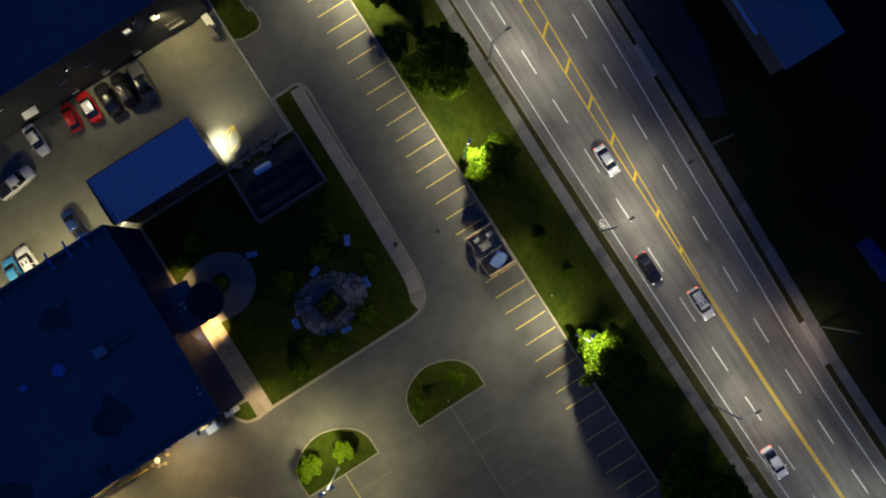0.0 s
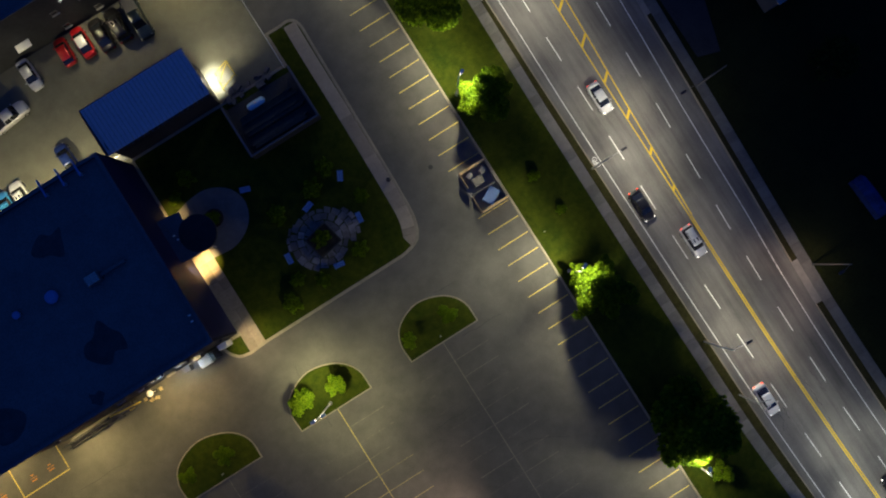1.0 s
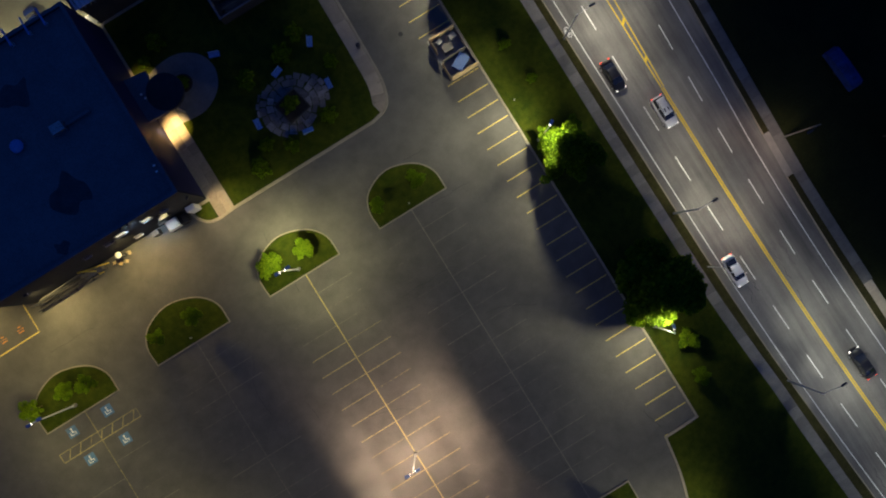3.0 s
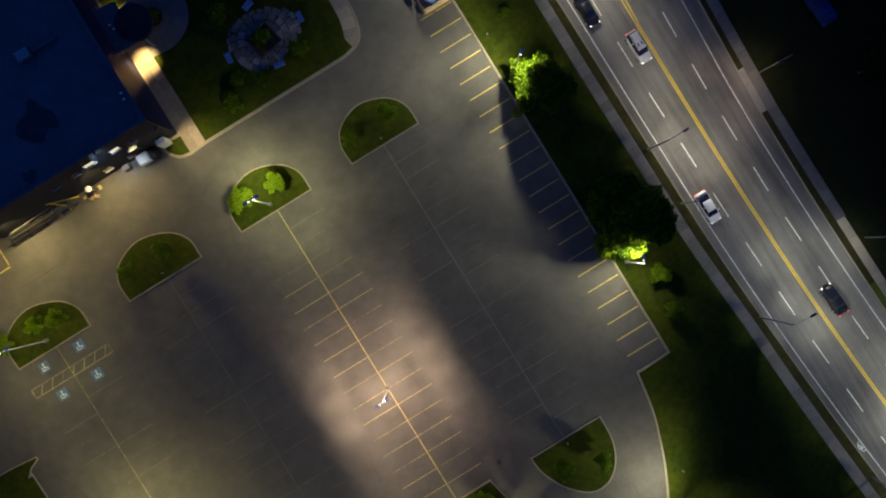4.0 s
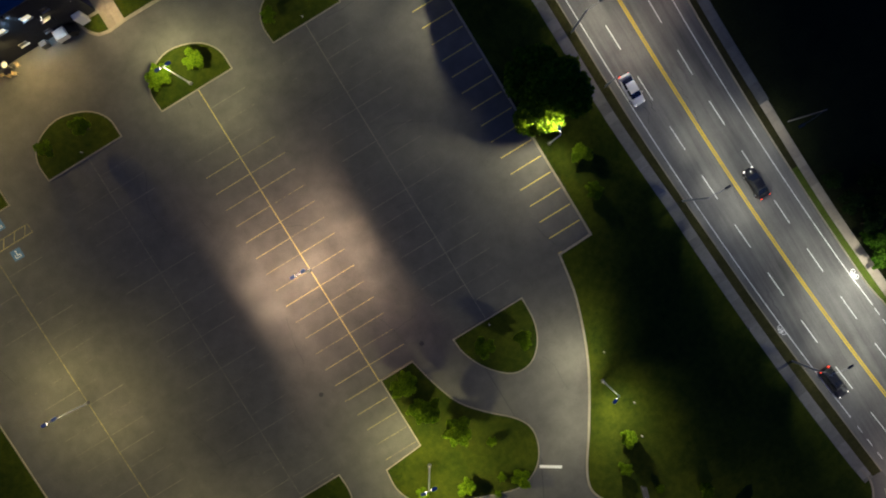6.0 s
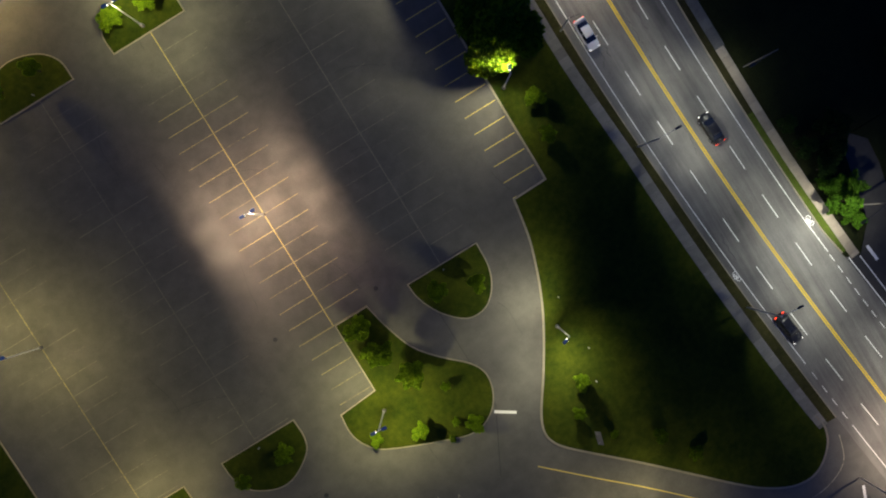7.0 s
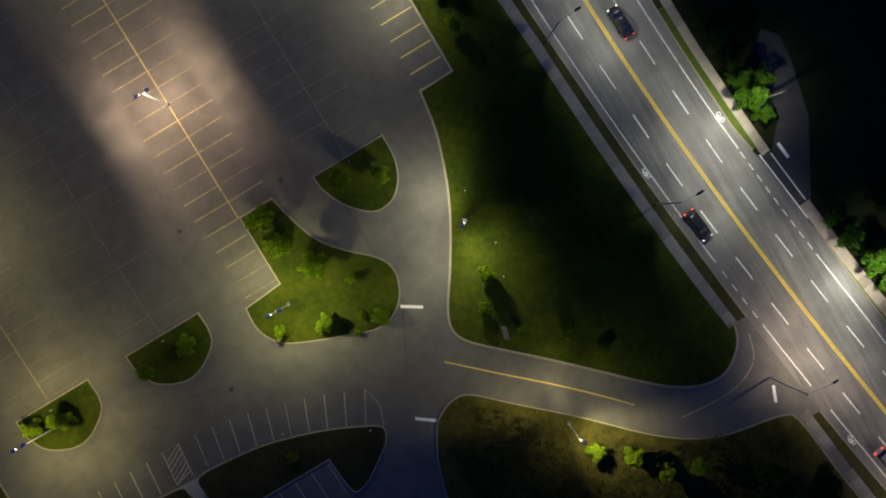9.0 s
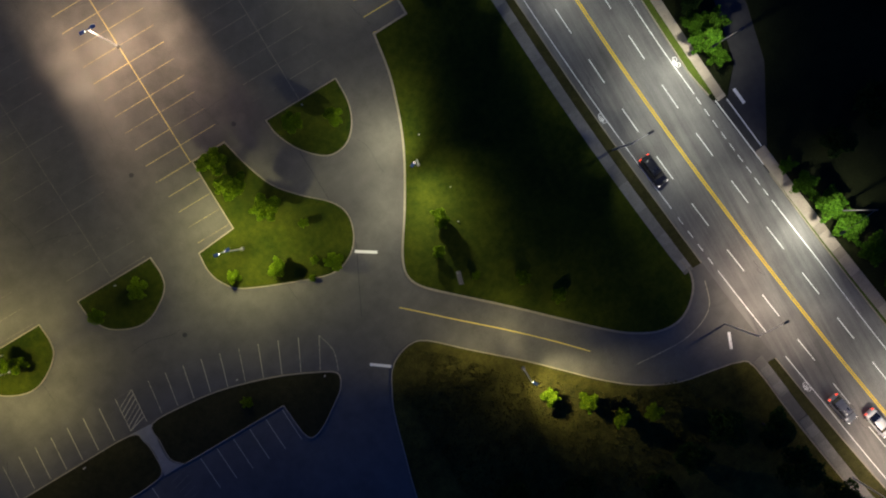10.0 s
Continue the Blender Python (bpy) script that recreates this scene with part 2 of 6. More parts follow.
def curve_pts(pts, closed=True, steps=5, sharp=()):
    """Catmull-Rom through the points; those whose index is in sharp stay corners."""
    out, n = [], len(pts)
    last = n if closed else n - 1
    for i in range(last):
        p1, p2 = Vector(pts[i]), Vector(pts[(i + 1) % n])
        p0 = Vector(pts[(i - 1) % n]) if closed or i > 0 else p1
        p3 = Vector(pts[(i + 2) % n]) if closed or i + 2 < n else p2
        if i in sharp:
            p0 = p1 * 2 - p2
        if (i + 1) % n in sharp:
            p3 = p2 * 2 - p1
        for k in range(steps):
            s = k / steps
            out.append(0.5 * (2 * p1 + (p2 - p0) * s + (2 * p0 - 5 * p1 + 4 * p2 - p3) * s * s + (3 * p1 - p0 - 3 * p2 + p3) * s ** 3))
    if not closed:
        out.append(Vector(pts[-1]))
    return out


def offset_pts(pts, d, closed=True):
    """The line moved to its left by d."""
    out, n = [], len(pts)
    for i, p in enumerate(pts):
        a = pts[(i - 1) % n] if closed or i else p
        b = pts[(i + 1) % n] if closed or i + 1 < n else p
        t1, t2 = (Vector(p) - Vector(a)), (Vector(b) - Vector(p))
        if t1.length < 1e-6:
            t1 = t2
        if t2.length < 1e-6:
            t2 = t1
        t1.normalize(), t2.normalize()
        n1, n2 = Vector((-t1.y, t1.x)), Vector((-t2.y, t2.x))
        m = (n1 + n2)
        m = m.normalized() if m.length > 1e-6 else n1
        out.append(Vector(p) + m * d / max(0.5, m.dot(n1)))
    return out


def area_of(pts):
    return 0.5 * sum(a[0] * b[1] - b[0] * a[1] for a, b in zip(pts, pts[1:] + pts[:1]))


def slab(pts, z0, z1):
    """An upright prism on a flat outline."""
    bm = bmesh.new()
    if area_of(pts) < 0:
        pts = pts[::-1]
    lo = [bm.verts.new((p[0], p[1], z0)) for p in pts]
    hi = [bm.verts.new((p[0], p[1], z1)) for p in pts]
    for tri in tessellate_polygon([[Vector((p[0], p[1], 0)) for p in pts]]):
        a, b, c = (Vector((pts[k][0], pts[k][1])) for k in tri)
        up = (b - a).x * (c - a).y - (b - a).y * (c - a).x > 0
        bm.faces.new([hi[k] for k in (tri if up else tri[::-1])])
    for i in range(len(pts)):
        j = (i + 1) % len(pts)
        bm.faces.new((lo[i], lo[j], hi[j], hi[i]))
    me = bpy.data.meshes.new("slab")
    bm.to_mesh(me)
    bm.free()
    return me


def strip(pts, a, b, z0, z1, closed=False):
    """A band along a line, between its offsets a and b to the left, with a slight chamfer."""
    L, R = offset_pts(pts, b, closed), offset_pts(pts, a, closed)
    L2, R2 = offset_pts(pts, b - (b - a) * 0.12, closed), offset_pts(pts, a + (b - a) * 0.12, closed)
    n, verts, faces = len(pts), [], []
    c = min(0.02, (z1 - z0) * 0.3)
    for l, l2, r2, r in zip(L, L2, R2, R):
        verts += [(l.x, l.y, z0), (l.x, l.y, z1 - c), (l2.x, l2.y, z1), (r2.x, r2.y, z1), (r.x, r.y, z1 - c), (r.x, r.y, z0)]
    for i in range(n if closed else n - 1):
        j = (i + 1) % n
        for k in range(5):
            faces.append((i * 6 + k + 1, i * 6 + k, j * 6 + k, j * 6 + k + 1))
    if not closed:
        faces += [tuple(range(6)), tuple(range((n - 1) * 6 + 5, (n - 1) * 6 - 1, -1))]
    return mesh_of("strip", verts, faces)


def mark(parent, a, b, width, material, z=0.006, name="painted_line"):
    """A straight painted line, 3 mm thick."""
    a, b = Vector(a), Vector(b)
    d = (b - a)
    za, zb = (fall(*a), fall(*b)) if parent is lot else (0.0, 0.0)
    me = bm_mesh(name, boxes(((0, -width / 2, 0), (d.length, width / 2, 0.003))))
    return part(name, me, material, parent, at=pose(a.x, a.y, z + za, 0, -math.degrees(math.atan2(zb - za, d.length)), math.degrees(math.atan2(d.y, d.x))))


def draped(me):
    """Cuts a flat mesh finely and lets it sink with the ground towards the road."""
    bm = bmesh.new()
    bm.from_mesh(me)
    for k in range(-4, 44):
        bmesh.ops.bisect_plane(bm, geom=bm.verts[:] + bm.edges[:] + bm.faces[:], plane_co=(k, 0, 0), plane_no=(1, 0, 0))
    for y in [40, 0, -40, -60] + list(range(-66, -170, -6)):
        bmesh.ops.bisect_plane(bm, geom=bm.verts[:] + bm.edges[:] + bm.faces[:], plane_co=(0, y, 0), plane_no=(0, 1, 0))
    for v in bm.verts:
        v.co.z += fall(v.co.x, v.co.y)
    out = bpy.data.meshes.new(me.name)
    bm.to_mesh(out)
    bm.free()
    return out


def raised(name, pts, lawn, label, category, sharp=(), steps=4, z=0.13, kerb=0.17, kind="", group="", drape=False):
    """A kerbed bed of grass."""
    line = curve_pts(pts, True, steps, sharp)
    if area_of(line) < 0:
        line = line[::-1]
    root = thing(name, pose(0, 0, 0), label, category, group, kind)
    edge, bed = strip(line, 0.0, kerb, -0.03, z, True), slab(offset_pts(line, kerb - 0.005), -0.03, z - 0.015)
    part("kerb", draped(edge) if drape else edge, M_KERB, root, "pale concrete kerb")
    part("grass", draped(bed) if drape else bed, lawn, root)
    return root


# ---- ground, lot and road ----
def lerp(table, y):
    """Linear between rows of (y, value), with y falling."""
    if y >= table[0][0]:
        return table[0][1]
    for (ya, va), (yb, vb) in zip(table, table[1:]):
        if y >= yb:
            return va + (vb - va) * (ya - y) / (ya - yb)
    return table[-1][1]


def mid_x(y):
    """The road's middle: straight in the north, bending east in the south."""
    return 35.2 + 0.00091 * max(0.0, -50 - y) ** 2


def along(table, y0, y1, step=3.0):
    n = max(2, int(abs(y0 - y1) / step) + 1)
    ys = [y0 + (y1 - y0) * i / (n - 1) for i in range(n)]
    return [Vector((mid_x(y) + lerp(table, y), y)) for y in ys]


NORTH, SOUTH = 190.0, -330.0
DIP = -1.45  # the road lies lower than the lot
U_MID = [(60, 0.5), (20, 0.45), (-10, 0.25), (-45, 0.3), (-60, 0.5), (-90, 0.72), (-115, 1.0), (-135, 1.05), (-160, 0.9)]
U_MID_E = [(60, 3.6), (14, 2.17), (1, 1.69), (-10, 1.18), (-23, 0.71), (-28, 0.52)]
U_KERB_W = [(60, -7.7), (0, -7.6), (-30, -7.25), (-58, -6.9), (-80, -6.35), (-110, -6.05), (-160, -6.3)]
U_EDGE_W = [(60, -6.1), (20, -6.1), (-5, -6.3), (-35, -6.1), (-60, -5.74), (-86, -5.35), (-110, -4.97), (-145, -4.93), (-160, -5.3)]
U_DASH_W = [(40, -3.0), (20, -3.12), (8, -3.26), (-27, -3.33), (-38, -3.26), (-50, -3.0), (-65, -2.68), (-82, -2.5), (-98, -2.47), (-123, -2.04), (-140, -2.04), (-156, -2.24)]
U_DASH_E = [(40, 6.6), (13, 5.72), (-12, 4.8), (-30, 4.12), (-38, 3.84), (-46, 3.72), (-58, 3.7), (-70, 3.9), (-99, 3.99), (-120, 4.33), (-132, 4.43), (-150, 4.2)]
U_EDGE_E = [(40, 9.8), (13, 8.79), (-4, 8.12), (-15, 7.6), (-32, 7.15), (-41, 6.72), (-50, 6.57), (-65, 6.6), (-91, 6.75), (-98, 6.95), (-128, 7.33), (-143, 7.0)]
U_KERB_E = [(60, 11.0), (10, 10.5), (-10, 10.0), (-48, 8.35), (-96, 7.9), (-101, 8.6), (-112, 9.1), (-160, 9.0)]
U_WALK_W = [(60, -8.2), (24, -8.2), (-4, -8.6), (-30, -8.6), (-58, -8.3), (-72, -7.72), (-105, -7.7), (-137, -7.55), (-160, -8.5)]
U_WALK_E = [(60, 11.3), (0, 11.1), (-12, 10.75), (-48, 9.4), (-68, 9.35), (-84, 9.05), (-100, 9.1), (-115, 9.3), (-125, 9.45), (-160, 9.8)]
WALK = 1.6


def fall(x, y):
    """Height of the ground: level over the lot, sinking to the road."""
    b = mid_x(y) + lerp(U_WALK_W, y) - WALK
    a = lerp([(-66, 15.5), (-80, 9.8), (-100, 0.0)], y)
    return DIP * min(1.0, max(0.0, (x - a) / (b - a)))


ground = tagged(part("ground", slab([(-1600, -1700), (1700, -1700), (1700, 1600), (-1600, 1600)], -3.0, -1.75), M_UNLIT),
                "open field around the lot, lack of light in its colour", "ground", kind="structure")
lot = tagged(part("parking_pavement", draped(slab([(-140, -250), (70.0, -250), (41.0, -150), (36.2, -130), (33.2, -112), (30.0, -80), (27.9, -60), (27.6, 120), (-140, 120)], -0.30, 0.0)), M_LOT),
             "worn grey asphalt of an empty parking lot", "pavement", kind="structure")
yard = tagged(part("yard_pavement", slab([(-100, 19.0), (-26.4, 19.0), (-26.4, 20.0), (-1.5, 20.0), (-1.5, 39.6), (-100, 39.6)], -0.1, 0.004), M_YARD),
              "pale asphalt yard between the two buildings", "pavement", kind="structure")
road_w, road_e = along(U_KERB_W, NORTH, SOUTH), along(U_KERB_E, NORTH, SOUTH)
road = tagged(part("road", slab(road_w + road_e[::-1], -0.30, 0.006), M_ROAD, at=pose(0, 0, DIP)), "wide four-lane asphalt road at night", "road", kind="structure")

# lane markings
LINES = 0.0105
for table, mat in ((U_EDGE_W, M_ROADW), (U_EDGE_E, M_ROADW)):
    pieces = [(60, -110.6), (-122.8, -133), (-137.4, -230)] if table is U_EDGE_W else [(60, -98.4), (-118.2, -230)]
    for a, b in pieces:
        part("edge_line", strip(along(table, a, b, 2.0), -0.06, 0.06, 0.004, LINES), mat, road)
for table, first, pitch in ((U_DASH_W, 12.3, 8.25), (U_DASH_E, 12.8, 8.29)):
    for k in range(-5, 24):
        y = first - pitch * k
        part("lane_dash", strip(along(table, y, y - 3.95, 2.0), -0.06, 0.06, 0.004, LINES), M_ROADW, road)
for table, a, b, step in ((U_EDGE_W, -112.1, -122.0, 2.4), ([(-98, 6.9), (-118, 7.18)], -98.9, -117.5, 2.0)):
    y = a
    while y > b:
        part("guide_dash", strip(along(table, y, y - 1.2, 0.6), -0.05, 0.05, 0.004, LINES), M_ROADW, road)
        y -= step
part("centre_line", strip(along([(y, u - 0.1) for y, u in U_MID], 60, -28, 2), -0.08, 0.08, 0.004, LINES), M_ROADY, road)
part("centre_line", strip(along(U_MID_E, 60, -28, 2), -0.08, 0.08, 0.004, LINES), M_ROADY, road)
for d in (-0.14, 0.14):
    part("centre_line", strip(along([(y, u + d) for y, u in U_MID], -28.05, -230, 2), -0.085, 0.085, 0.004, LINES), M_ROADY, road)
for i in range(10):
    y = 31.0 - 6.0 * i
    w = lerp(U_MID_E, y) - lerp(U_MID, y)
    mark(road, (mid_x(y) + lerp(U_MID, y) - 0.1, y - 0.8), (mid_x(y) + lerp(U_MID_E, y) - 0.03, y - 0.8 + 0.75 * w + 0.3), 0.36, M_ROADY, 0.0068, "median_bar")


def bike_mark(x, y, turn):
    """A painted cycle sign: two wheels and a frame, flat on the road."""
    bm = bmesh.new()
    for cx in (-0.5, 0.5):
        n = 12
        ring = []
        for r in (0.29, 0.39):
            for z in (0, 0.003):
                ring.append([bm.verts.new((cx + r * math.cos(6.2832 * i / n), r * math.sin(6.2832 * i / n), z)) for i in range(n)])
        for i in range(n):
            j = (i + 1) % n
            bm.faces.new((ring[1][i], ring[1][j], ring[3][j], ring[3][i]))
            bm.faces.new((ring[2][i], ring[2][j], ring[3][j], ring[3][i]))
            bm.faces.new((ring[0][i], ring[0][j], ring[1][j], ring[1][i]))
    for a, b in (((-0.5, 0), (-0.15, 0.45)), ((-0.15, 0.45), (0.4, 0.45)), ((0.4, 0.45), (0.5, 0)), ((0, 0), (0.4, 0.42)), ((0, 0), (-0.2, 0.6)), ((-0.5, 0), (0, 0))):
        d = Vector(b) - Vector(a)
        nn = Vector((-d.y, d.x)).normalized() * 0.06
        q = [Vector(a) + nn, Vector(a) - nn, Vector(b) - nn, Vector(b) + nn]
        bm.faces.new([bm.verts.new((p.x, p.y, 0.003)) for p in q])
    part("cycle_sign", bm, M_ROADW, road, at=pose(x, y, 0.008, 0, 0, turn) @ Matrix.Scale(0.9, 4))


for x, y, turn in ((28.4, -14.6, 90), (44.3, -93.3, 95), (31.5, -94.7, 95), (37.7, -142.9, 98), (28.7, 40.0, 90)):
    bike_mark(x, y, turn)
# dark sealed cracks and repairs
random.seed(11)
for i in range(22):
    y = random.uniform(-150, 45)
    x = mid_x(y) + random.uniform(-5.5, 6.5)
    pts = [Vector((x, y))]
    for k in range(random.randint(3, 7)):
        pts.append(pts[-1] + Vector((random.uniform(-0.35, 0.35), -random.uniform(0.3, 1.0))))
    w = random.uniform(0.015, 0.035)
    part("tar_seal", strip(pts, -w, w, 0.004, 0.0088), M_PATCH, road)
random.seed(12)
for i in range(26):
    x, y = random.uniform(-66, 12), random.uniform(-100, -12)
    pts, h = [Vector((x, y))], random.choice((0.0, 1.57)) + random.uniform(-0.3, 0.3)
    for k in range(random.randint(4, 12)):
        h += random.uniform(-0.25, 0.25)
        pts.append(pts[-1] + Vector((math.cos(h), math.sin(h))) * random.uniform(0.4, 1.1))
    part("tar_seal", strip(pts, -0.025, 0.025, -0.01, 0.0032), M_PATCH, lot)

# stall lines
PITCH = 2.565
ys = [-66.4 + PITCH * k for k in range(0, 50)]
for y in ys + [-68.85]:
    if not -12.0 < y < -6.3:
        mark(lot, (10.0, y), (14.85, y), 0.13, M_YBOLD, 0.004, "stall_line")
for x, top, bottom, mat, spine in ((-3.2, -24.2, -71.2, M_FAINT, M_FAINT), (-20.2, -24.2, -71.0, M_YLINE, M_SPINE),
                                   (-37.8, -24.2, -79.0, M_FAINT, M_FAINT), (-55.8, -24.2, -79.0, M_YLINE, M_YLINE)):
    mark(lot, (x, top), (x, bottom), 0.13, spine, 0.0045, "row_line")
    y = -58.1 + PITCH * 12
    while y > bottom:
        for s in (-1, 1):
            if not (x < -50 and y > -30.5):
                # lines more than 19 m from y -52 take the faint paint
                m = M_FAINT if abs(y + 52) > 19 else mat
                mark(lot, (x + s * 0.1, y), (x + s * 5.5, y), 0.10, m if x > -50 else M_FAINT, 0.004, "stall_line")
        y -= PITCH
for k in range(5):
    mark(lot, (-25.2, -71.0 - 2.45 * k), (-20.3, -71.0 - 2.45 * k), 0.10, M_YLINE, 0.004, "stall_line")
# accessible bays
for a, b in (((-61.9, -27.6), (-49.6, -27.6)), ((-61.9, -28.9), (-49.6, -28.9)), ((-61.9, -28.9), (-61.9, -27.6)), ((-49.6, -28.9), (-49.6, -27.6))):
    mark(lot, a, b, 0.13, M_YLINE, 0.0048, "hatch_line")
for i in range(7):
    mark(lot, (-61.0 + 1.7 * i, -28.85), (-60.2 + 1.7 * i, -27.65), 0.12, M_YLINE, 0.0045, "hatch_line")
for x, y in ((-53.1, -25.8), (-58.7, -25.8), (-53.0, -30.4), (-58.5, -30.3)):
    sq = part("bay_square", boxes(((-0.75, -0.75, 0), (0.75, 0.75, 0.003))), M_BLUE, lot, "worn blue painted square", pose(x, y, 0.004))
    bm = bmesh.new()
    for lo, hi in (((-0.12, 0.3), (0.1, 0.55)), ((-0.1, -0.15), (0.08, 0.25)), ((-0.1, -0.2), (0.4, -0.08)), ((0.3, -0.5), (0.42, -0.1)), ((-0.42, -0.5), (0.2, -0.38)), ((-0.42, -0.5), (-0.3, 0.05))):
        box(bm, (lo[0], lo[1], 0), (hi[0], hi[1], 0.003))
    part("wheelchair_sign", bm, M_ROADW, sq, at=pose(0, 0, 0.004))
# loading zone by the building
for a, b in (((-55.4, -4.2), (-55.4, -11.7)), ((-55.4, -11.7), (-75, -11.9)), ((-62.5, -4.2), (-62.6, -11.7))):
    mark(lot, a, b, 0.16, M_YBOLD, 0.0045, "zone_line")
for x in (-57.5, -60.2, -65, -68):
    for dy, w in ((0, 0.22), (0.4, 0.5), (0.75, 0.42)):
        mark(lot, (x - w, -9.7 - dy), (x + w, -9.7 - dy), 0.16, M_ORANGE, 0.0045, "zone_mark")


# curved row in the south
def top_y(x):
    return -93.2 - 0.0088 * max(0, x + 46) ** 2


def low_y(x):
    return -98.1 - 0.0103 * max(0, x + 45) ** 2


curved = []
for i in range(26):
    xt = -17.8 - 2.6 * i
    xb = -20.2 - 2.42 * i if i < 11 else -44.4 - 2.6 * (i - 10)
    curved.append(((xt, top_y(xt)), (xb, low_y(xb))))
for a, b in curved:
    mark(lot, a, b, 0.11, M_STALLW, 0.004, "stall_line")
part("corner_arc", strip(curve_pts([(-17.8, -100.2), (-17.2, -103.0), (-18.1, -105.8)], False, 5), -0.06, 0.06, -0.01, 0.007), M_STALLW, lot)
(a0, b0), (a1, b1) = curved[10], curved[11]
for k in range(7):
    s = k / 7
    p = Vector(b1).lerp(Vector(a1), max(0, s - 0.16))
    q = Vector(b0).lerp(Vector(a0), min(1, s + 0.16))
    mark(lot, p, q, 0.12, M_STALLW, 0.0045, "hatch_line")
mark(lot, a0, a1, 0.1, M_FAINT, 0.0047, "hatch_line")
for i in range(14):
    x = -27.6 - 2.65 * i
    if not -46.5 < x < -43:
        mark(lot, (x, -106.4), (x + 0.1, -111.4), 0.11, M_STALLW, 0.004, "stall_line")
for i in range(5):
    mark(lot, (-46.2 + 0.1 * i, -107.2 - 0.9 * i), (-43.6, -106.6 - 0.9 * i), 0.10, M_FAINT, 0.0045, "hatch_line")
# stop bars and the access road's line
for a, b in (((-7.5, -92.8), (-4.9, -94.5)), ((-13.9, -107.3), (-11.5, -109.1)), ((31.9, -130.1), (31.0, -132.4))):
    mark(lot, a, b, 0.42, M_ROADW, 0.0075, "stop_bar")
part("access_line", draped(strip(curve_pts([(-6.3, -102.6), (0.3, -108.8), (5.0, -113.2), (9.7, -117.9), (13.4, -121.9)], False, 5), -0.08, 0.08, -0.01, 0.0075)), M_YBOLD, lot)
part("turn_line", draped(strip(curve_pts([(18, -127.0), (26, -127.6), (31.0, -125.8), (32.6, -121.9)], False, 5), -0.06, 0.06, -0.01, 0.0075)), M_STALLW, lot)
# saw-cut joints and a few older patches
for a, b in (((-6.8, -92), (-11.4, -101)), ((-6.8, -71), (-6.8, -92))):
    mark(lot, a, b, 0.07, M_PATCH, 0.0038, "joint")

# ---- kerbed beds ----
D_TOP = [(0, 0), (0.0, 0.45), (0.13, 0.80), (0.45, 1.0), (0.80, 0.83), (0.98, 0.47), (1, 0)]
D_LOW = [(0, 0), (0.02, 0.38), (0.14, 0.75), (0.42, 0.98), (0.66, 0.95), (0.92, 0.68), (1.0, 0.40), (1, 0)]
island_label = "kerbed half-round parking island with mown grass"
for x0, x1 in ((-8.3, 2.5), (-26.0, -14.7), (-44.0, -32.3), (-61.8, -50.2)):
    raised("parking_island", [(x0 + (x1 - x0) * u, -24.35 + 6.6 * v) for u, v in D_TOP], M_GRASS, island_label, "parking island", (0, 6), group="parking islands")
for x0, x1 in ((-43.5, -31.7), (-61.2, -49.5)):
    raised("parking_island", [(x0 + (x1 - x0) * u, -79.1 - 7.4 * v) for u, v in D_LOW], M_GRASS, island_label, "parking island", (0, 7), group="parking islands")
raised("parking_island", [(-8.6, -71.35), (-8.3, -73.9), (-6.7, -77.2), (-3.9, -79.8), (-1.0, -79.8), (1.2, -77.9), (2.4, -75), (2.6, -71.35)],
       M_GRASS, island_label, "parking island", (0, 7), group="parking islands")
raised("planted_island", [(-20.05, -71.0), (-14.8, -71.0), (-13.9, -75.0), (-12.4, -79.1), (-9.8, -82.3), (-6.7, -85.3), (-5.6, -87.8), (-6.3, -90.7),
                          (-8.2, -92.9), (-11.2, -93.9), (-15.2, -92.8), (-23.0, -89.5), (-25.2, -87.4), (-26.1, -84.9), (-25.9, -82.0), (-20.1, -81.5)],
       M_GRASS, "large kerbed island with grass and young trees", "parking island", (0, 1, 14, 15))
garden = raised("garden_bed", [(-29.4, -8.3), (-29.0, -9.9), (-27.8, -11.3), (-26.2, -11.7), (-23.6, -11.5), (-2.6, -11.5), (-0.9, -11.4), (1.5, -10.5), (2.75, -7.7),
                               (3.1, -2.8), (3.4, 9.1), (3.6, 19.5), (3.6, 23.6), (2.5, 24.9), (0.8, 24.9), (-1.45, 24.9), (-1.45, 19.9), (-26.3, 19.9), (-26.3, -8.3)],
                M_GRASS, "kerbed lawn with a garden beside the building", "lawn", (0, 3, 4, 5, 15, 16, 17, 18), 4, kerb=0.42, kind="structure")
raised("lawn_bed", [(-1.6, 80), (-1.7, 40.2), (-1.9, 35.4), (-0.9, 34.2), (0.8, 33.9), (2.4, 34.1), (3.1, 35.2), (2.9, 37.5), (2.2, 41), (2.1, 80)], M_GRASS,
       "kerbed strip of grass beside a wire fence", "lawn", (0, 1, 9), kind="structure")
tri = [(15.15, 120), (15.15, -68.85), (10.0, -69.0), (9.15, -74.2), (7.95, -78.2), (6.25, -82.6), (4.1, -86.8), (0.9, -92.0), (-1.7, -95.8), (-2.9, -98.2), (-3.0, -100.0), (-2.0, -101.9),
       (0.9, -104.8), (6.8, -110.4), (12.6, -116.2), (16.1, -119.7), (19.3, -122.5), (22.8, -124.5), (25.9, -125.0), (28.4, -124.1), (30.6, -122.0), (31.4, -119.6), (31.0, -117.6)]
tri_line = curve_pts(tri, False, 4, (0, 1, 2))
strip_in = along([(y, u - WALK + 0.02) for y, u in U_WALK_W], -117, 120)
verge = thing("verge_lawn", pose(0, 0, 0), "long dark lawn between parking lot and road", "lawn", kind="structure")
